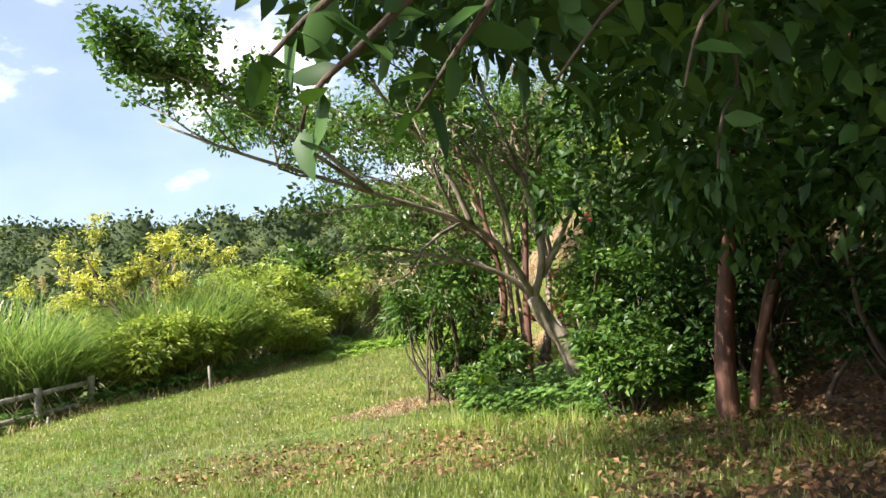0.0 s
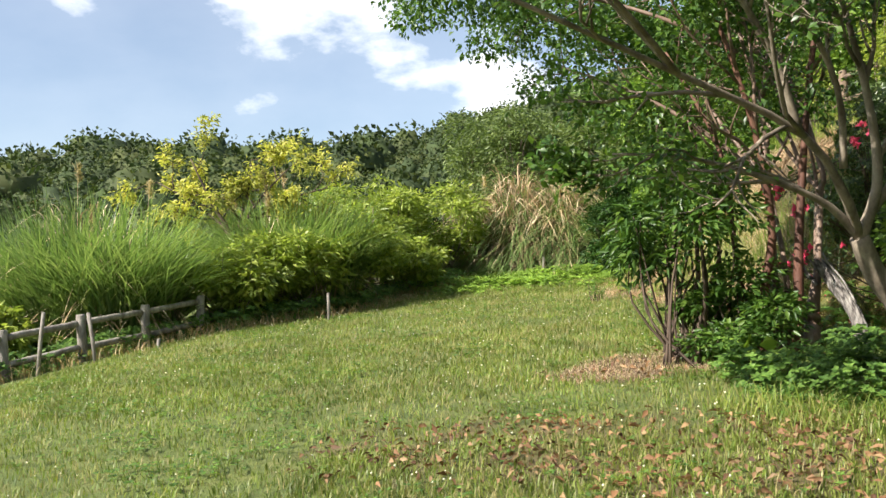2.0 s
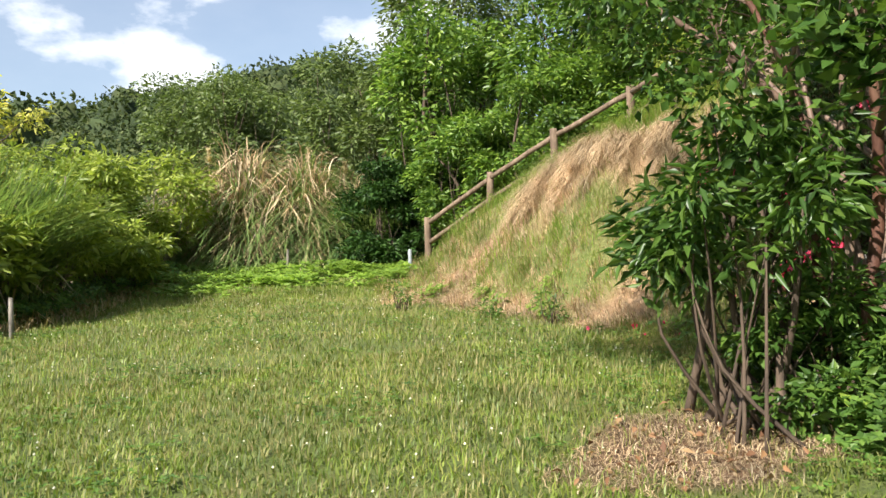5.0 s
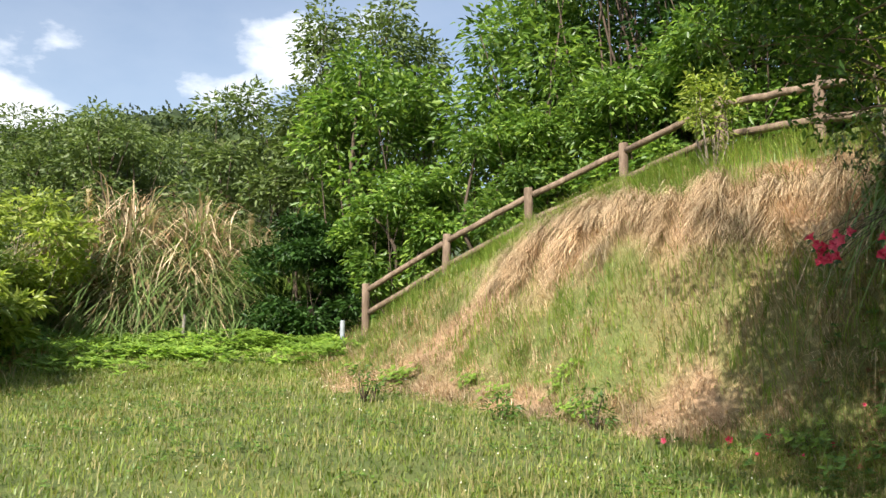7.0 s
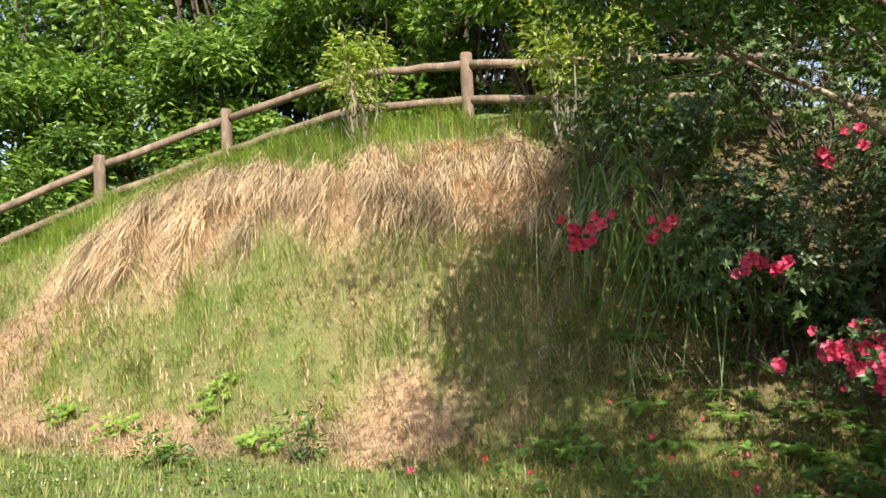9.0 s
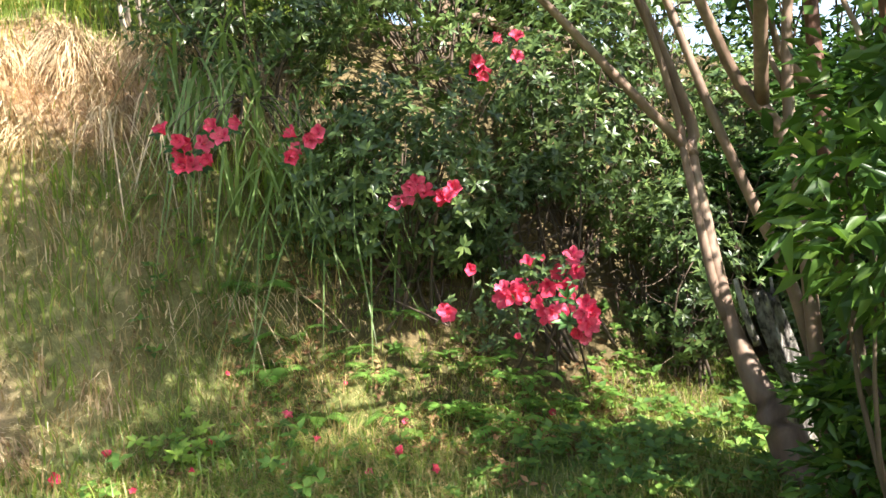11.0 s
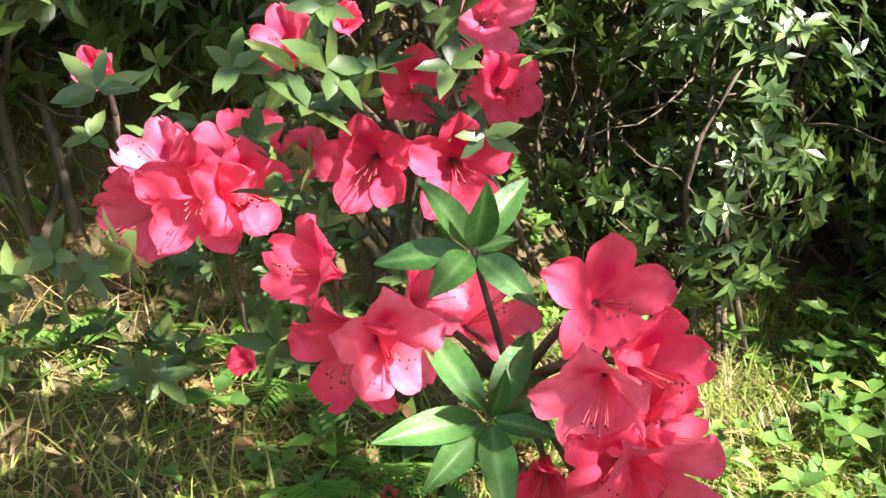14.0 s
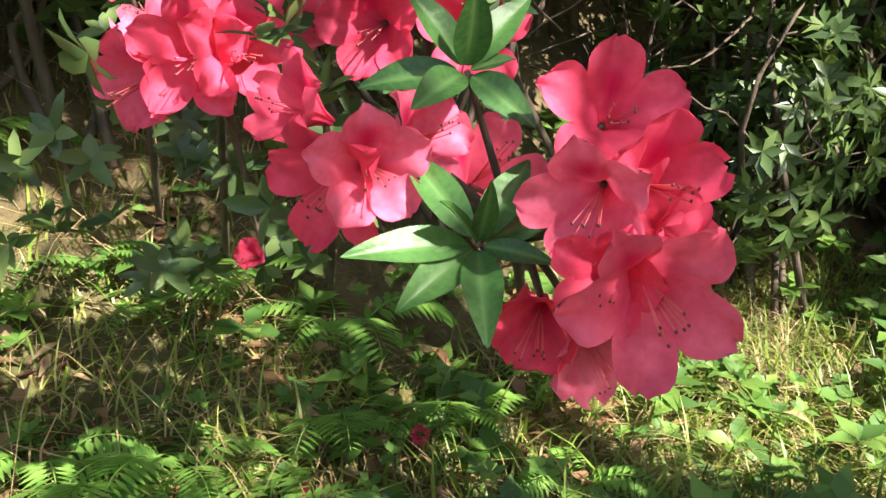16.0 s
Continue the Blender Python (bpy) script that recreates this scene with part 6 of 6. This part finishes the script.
def shade_cover():
    """Weeds, grass and straw under the azaleas and round the dark trees."""
    rng = np.random.default_rng(630)
    x, y = sample(rng, 3400, 0.9, 3.0, 9.0, 13.7)
    keep = (wave(x, y, 4.0, 0.8) > -0.55 + 0.5 * (y > 12)) & (rng.random(len(x)) < np.where(y < 11.6, 1.0, 0.45)) & (np.hypot(x - 0.92, y - 10.5) > 0.2)
    x, y = x[keep], y[keep]
    at = np.stack([x, y, land(x, y) + 0.12 * rng.random(len(x)) ** 2], -1)
    big = rng.random(len(x)) < 0.2
    a = rosettes(rng, at[~big], np.tile([-0.3, 0, 1.0], ((~big).sum(), 1)), 0.035, 0.02, 5)
    b = rosettes(rng, at[big] + np.array([0, 0, 0.03]), np.tile([-0.3, 0, 1.0], (big.sum(), 1)), 0.075, 0.038, 5)
    stuff("shade_weed", join(a, b), WEED, "small leafy weeds in dappled shade", "weed")
    x, y = sample(rng, 32000, 0.9, 3.0, 8.8, 13.7)
    keep = (wave(x, y, 2.4, 0.1) > -0.35) & (np.hypot(x - 0.92, y - 10.5) > 0.16)
    x, y = x[keep], y[keep]
    n = len(x)
    dry = rng.random(n) < np.where(y > 11.5, 0.6, 0.3)
    h, w, le = rng.uniform(0.05, 0.22, n), rng.uniform(0.003, 0.008, n), rng.uniform(0.3, 1.3, n)
    stuff("shade_grass", grass_at(rng, x[~dry], y[~dry], h[~dry], w[~dry], le[~dry], None, 3), LAWN, "thin green grass in dappled shade", "grass")
    stuff("shade_straw", grass_at(rng, x[dry], y[dry], h[dry], w[dry] * 0.7, le[dry] + 0.3, None, 3, 1.6), LAWN_DRY, "thin dead grass in dappled shade", "dead grass")
    x, y = sample(rng, 5200, 0.1, 2.6, 6.3, 10.2)
    keep = (y > 8.9 - 1.0 * x) & (y > 6.7) & (wave(x, y, 2.5, 0.3) > -0.5) & (np.hypot(x - 0.92, y - 10.5) > 0.2)
    x, y = x[keep], y[keep]
    at = np.stack([x, y, land(x, y) + 0.3 * rng.random(len(x)) ** 2], -1)
    stuff("trunk_weed", rosettes(rng, at, np.tile([-0.3, -0.3, 1.0], (len(x), 1)), 0.06, 0.035, 5, LEAF_LOW), WEED, "leafy weeds round the trees' feet", "weed")
    x, y = sample(rng, 9000, -0.3, 2.4, 3.5, 8.6)
    keep = (y > 7.6 - 1.6 * x) & (wave(x, y, 2.9, 1.3) > -0.2)
    x, y = x[keep], y[keep]
    stuff("tree_foot_grass", grass_at(rng, x, y, rng.uniform(0.08, 0.3, len(x)), 0.007, rng.uniform(0.3, 1.0, len(x)), None, 3), LAWN, "rank green grass beneath the trees", "grass")


shade_cover()


def litter():
    rng = np.random.default_rng(640)
    x, y = sample(rng, 34000, -3.2, 4.2, 1.8, 11.5)
    keep = rng.random(len(x)) < litter_mask(x, y) * np.where(y < 8.8, 0.8, 0.15)
    x, y = x[keep], y[keep]
    at = np.stack([x, y, land(x, y) + 0.02 + 0.06 * rng.random(len(x))], -1)
    way = rng.normal(size=(len(x), 3)) * np.array([1, 1, 0.25])
    stuff("leaf_litter", leaves(rng, at, way, rng.uniform(0.035, 0.08, len(x)), rng.uniform(0.02, 0.04, len(x)), LEAF_MID, 0.5, 0.35), LITTER, "brown fallen leaves under the trees", "leaf litter")
    x, y = sample(rng, 4200, 1.2, 2.7, 11.0, 13.5)
    keep = wave(x, y, 3.7, 1.5) > 0.0
    x, y = x[keep], y[keep]
    at = np.stack([x, y, land(x, y) + 0.01 + 0.03 * rng.random(len(x))], -1)
    stuff("bank_litter", leaves(rng, at, rng.normal(size=(len(x), 3)) * np.array([1, 1, 0.3]), rng.uniform(0.03, 0.07, len(x)), rng.uniform(0.012, 0.03, len(x)), LEAF_MID, 0.4, 0.3), LITTER, "brown dead leaves among ferns on the bank", "leaf litter")
    x, y = sample(rng, 7000, -1.5, 0.8, 9.5, 11.2)
    keep = rng.random(len(x)) < blob(x, y, -0.4, 10.35, 0.9, 0.62, 0.2)
    x, y = x[keep], y[keep]
    stuff("dry_patch", grass_at(rng, x, y, rng.uniform(0.05, 0.15, len(x)), rng.uniform(0.003, 0.007, len(x)), rng.uniform(0.8, 1.4, len(x)), None, 3, 1.5), STRAW, "bare patch of dead grass beside a bush", "dead grass")
    x, y = sample(rng, 650, -7, 0.8, 4, 21)
    at = np.stack([x, y, land(x, y) + rng.uniform(0.05, 0.10, len(x))], -1)
    v, f = [], []
    o = np.array([(1, 0, 0), (-1, 0, 0), (0, 1, 0), (0, -1, 0), (0, 0, 1), (0, 0, -1)]) * 0.009
    q = np.array([(0, 2, 4), (2, 1, 4), (1, 3, 4), (3, 0, 4), (2, 0, 5), (1, 2, 5), (3, 1, 5), (0, 3, 5)])
    v = (at[:, None, :] + o[None] * rng.uniform(0.6, 1.1, (len(x), 1, 1))).reshape(-1, 3)
    f = (q[None] + (np.arange(len(x)) * 6)[:, None, None]).reshape(-1, 3)
    stuff("clover", (v, f), CLOVER, "small white clover heads in the lawn", "clover")


litter()

# ---- ferns ----


def fern(seed, size):
    rng = np.random.default_rng(seed)
    ob = thing("fern", (0, 0, -5), "light green feathery fern in dappled shade", "fern", "ferns on the bank")
    for k in range(6):
        a = 2 * math.pi * k / 6 + 0.4 * rng.normal()
        d = np.array([math.cos(a), math.sin(a), 0])
        le = size * rng.uniform(0.7, 1.15)
        p = curve_points([(0, 0, -0.02), d * le * 0.35 + np.array([0, 0, le * 0.45]), d * le * 0.75 + np.array([0, 0, le * 0.5]), d * le + np.array([0, 0, le * 0.33])], 18)
        at, way, ln = [], [], []
        tang = unit(np.gradient(p, axis=0))
        side = unit(np.cross(tang, [0, 0, 1.0]))
        for i in range(3, 18):
            u = i / 17
            for sgn in (-1, 1):
                at.append(p[i])
                way.append(side[i] * sgn + tang[i] * 0.35 + np.array([0, 0, -0.1]))
                ln.append(le * 0.30 * math.sin(math.pi * min(1, 0.12 + 0.88 * u)) ** 0.8 + 0.006)
        v, f = leaves(rng, np.array(at), np.array(way), np.array(ln), np.array(ln) * 0.24, LEAF_MID, 0.2, 0.15, None, 0.1)
        fr = part("frond", mesh_data("frond", v, f, FERN), ob)
        part("rachis", mesh_data("rachis", *tube(p, np.linspace(0.0025, 0.0008, 18), 4), FERN), fr)
    return ob


def ferns():
    rng = np.random.default_rng(650)
    kinds = [fern(1, 0.18), fern(2, 0.23), fern(3, 0.15)]
    first = [(2.12, 11.62), (2.2, 12.6), (1.95, 12.35)]
    spots = [(2.02, 12.1), (2.3, 11.9), (2.36, 12.05), (1.9, 12.75), (2.1, 12.95), (2.25, 12.85), (1.95, 12.0), (2.05, 11.2), (2.2, 11.4), (2.15, 12.45), (2.42, 12.3), (2.3, 12.2), (2.35, 13.1), (2.4, 11.6), (1.85, 11.75), (2.0, 11.9), (2.45, 11.75), (2.3, 11.2)]
    for ob, (x, y) in zip(kinds, first):
        ob.matrix_basis = pose(x, y, land1(x, y), 0, -12, rng.uniform(0, 360))
    for x, y in spots:
        copy_thing(kinds[int(rng.integers(3))], pose(x, y, land1(x, y), 0, -12, rng.uniform(0, 360)))


ferns()

# ---- fallen azalea flowers, a weed with toothed leaves ----


def fallen():
    rng = np.random.default_rng(660)
    spots = [(0.97, 14.21), (1.2, 13.5), (1.45, 13.3), (1.7, 13.25), (1.9, 12.9), (1.5, 12.9), (1.75, 12.75), (2.1, 12.6), (1.4, 12.5), (1.9, 12.3), (1.6, 12.35), (2.0, 11.7), (1.3, 12.2), (2.14, 11.47), (1.55, 13.7), (2.0, 13.2), (1.3, 13.85)]
    for k, (x, y) in enumerate(spots):
        p, st, an = FLOWERS[k % 4]
        ob = thing("fallen_flower", on(x, y), "coral azalea flower fallen on the ground", "flower", "fallen azalea flowers", data=p)
        ob.matrix_basis = facing((x, y, land1(x, y) + 0.03 + 0.04 * rng.random()), (-0.5 + rng.normal(), rng.normal(), 0.5), rng.uniform(0, 360), rng.uniform(0.35, 0.7))


fallen()
for k, (x, y, h) in enumerate([(-0.05, 17.7, 0.42), (0.95, 15.0, 0.4), (0.55, 15.9, 0.25)]):
    shrub("tall_weed", 670 + k, on(x, y), (0.14, 0.14, h), "single upright weed standing in the lawn", "weed", WEED, BARK_DARK, 160, 0.07, 0.022, 9, stems=2, low=0.1)
for k, (x, y, h) in enumerate([(0.42, 9.75, 0.3), (0.62, 9.6, 0.25)]):
    rng = np.random.default_rng(680 + k)
    ob = thing("broadleaf_weed", on(x, y), "weed with large round light-green leaves", "weed", "round-leaved weeds")
    n = 7
    at = np.stack([0.1 * rng.normal(size=n), 0.1 * rng.normal(size=n), rng.uniform(0.1, h, n)], -1)
    part("leaf_whorl", mesh_data("leaf_whorl", *leaves(rng, at, np.array([-0.4, -0.7, -0.1]) + 0.5 * rng.normal(size=(n, 3)), 0.16, 0.15, LEAF_FINE, 0.15, 0.2), MEADOW), ob)
    part("stem", stems_mesh("stem", [(curve_points([(0, 0, -0.05), p * 0.6, p], 5), np.linspace(0.005, 0.003, 5)) for p in at], WEED, 5), ob)
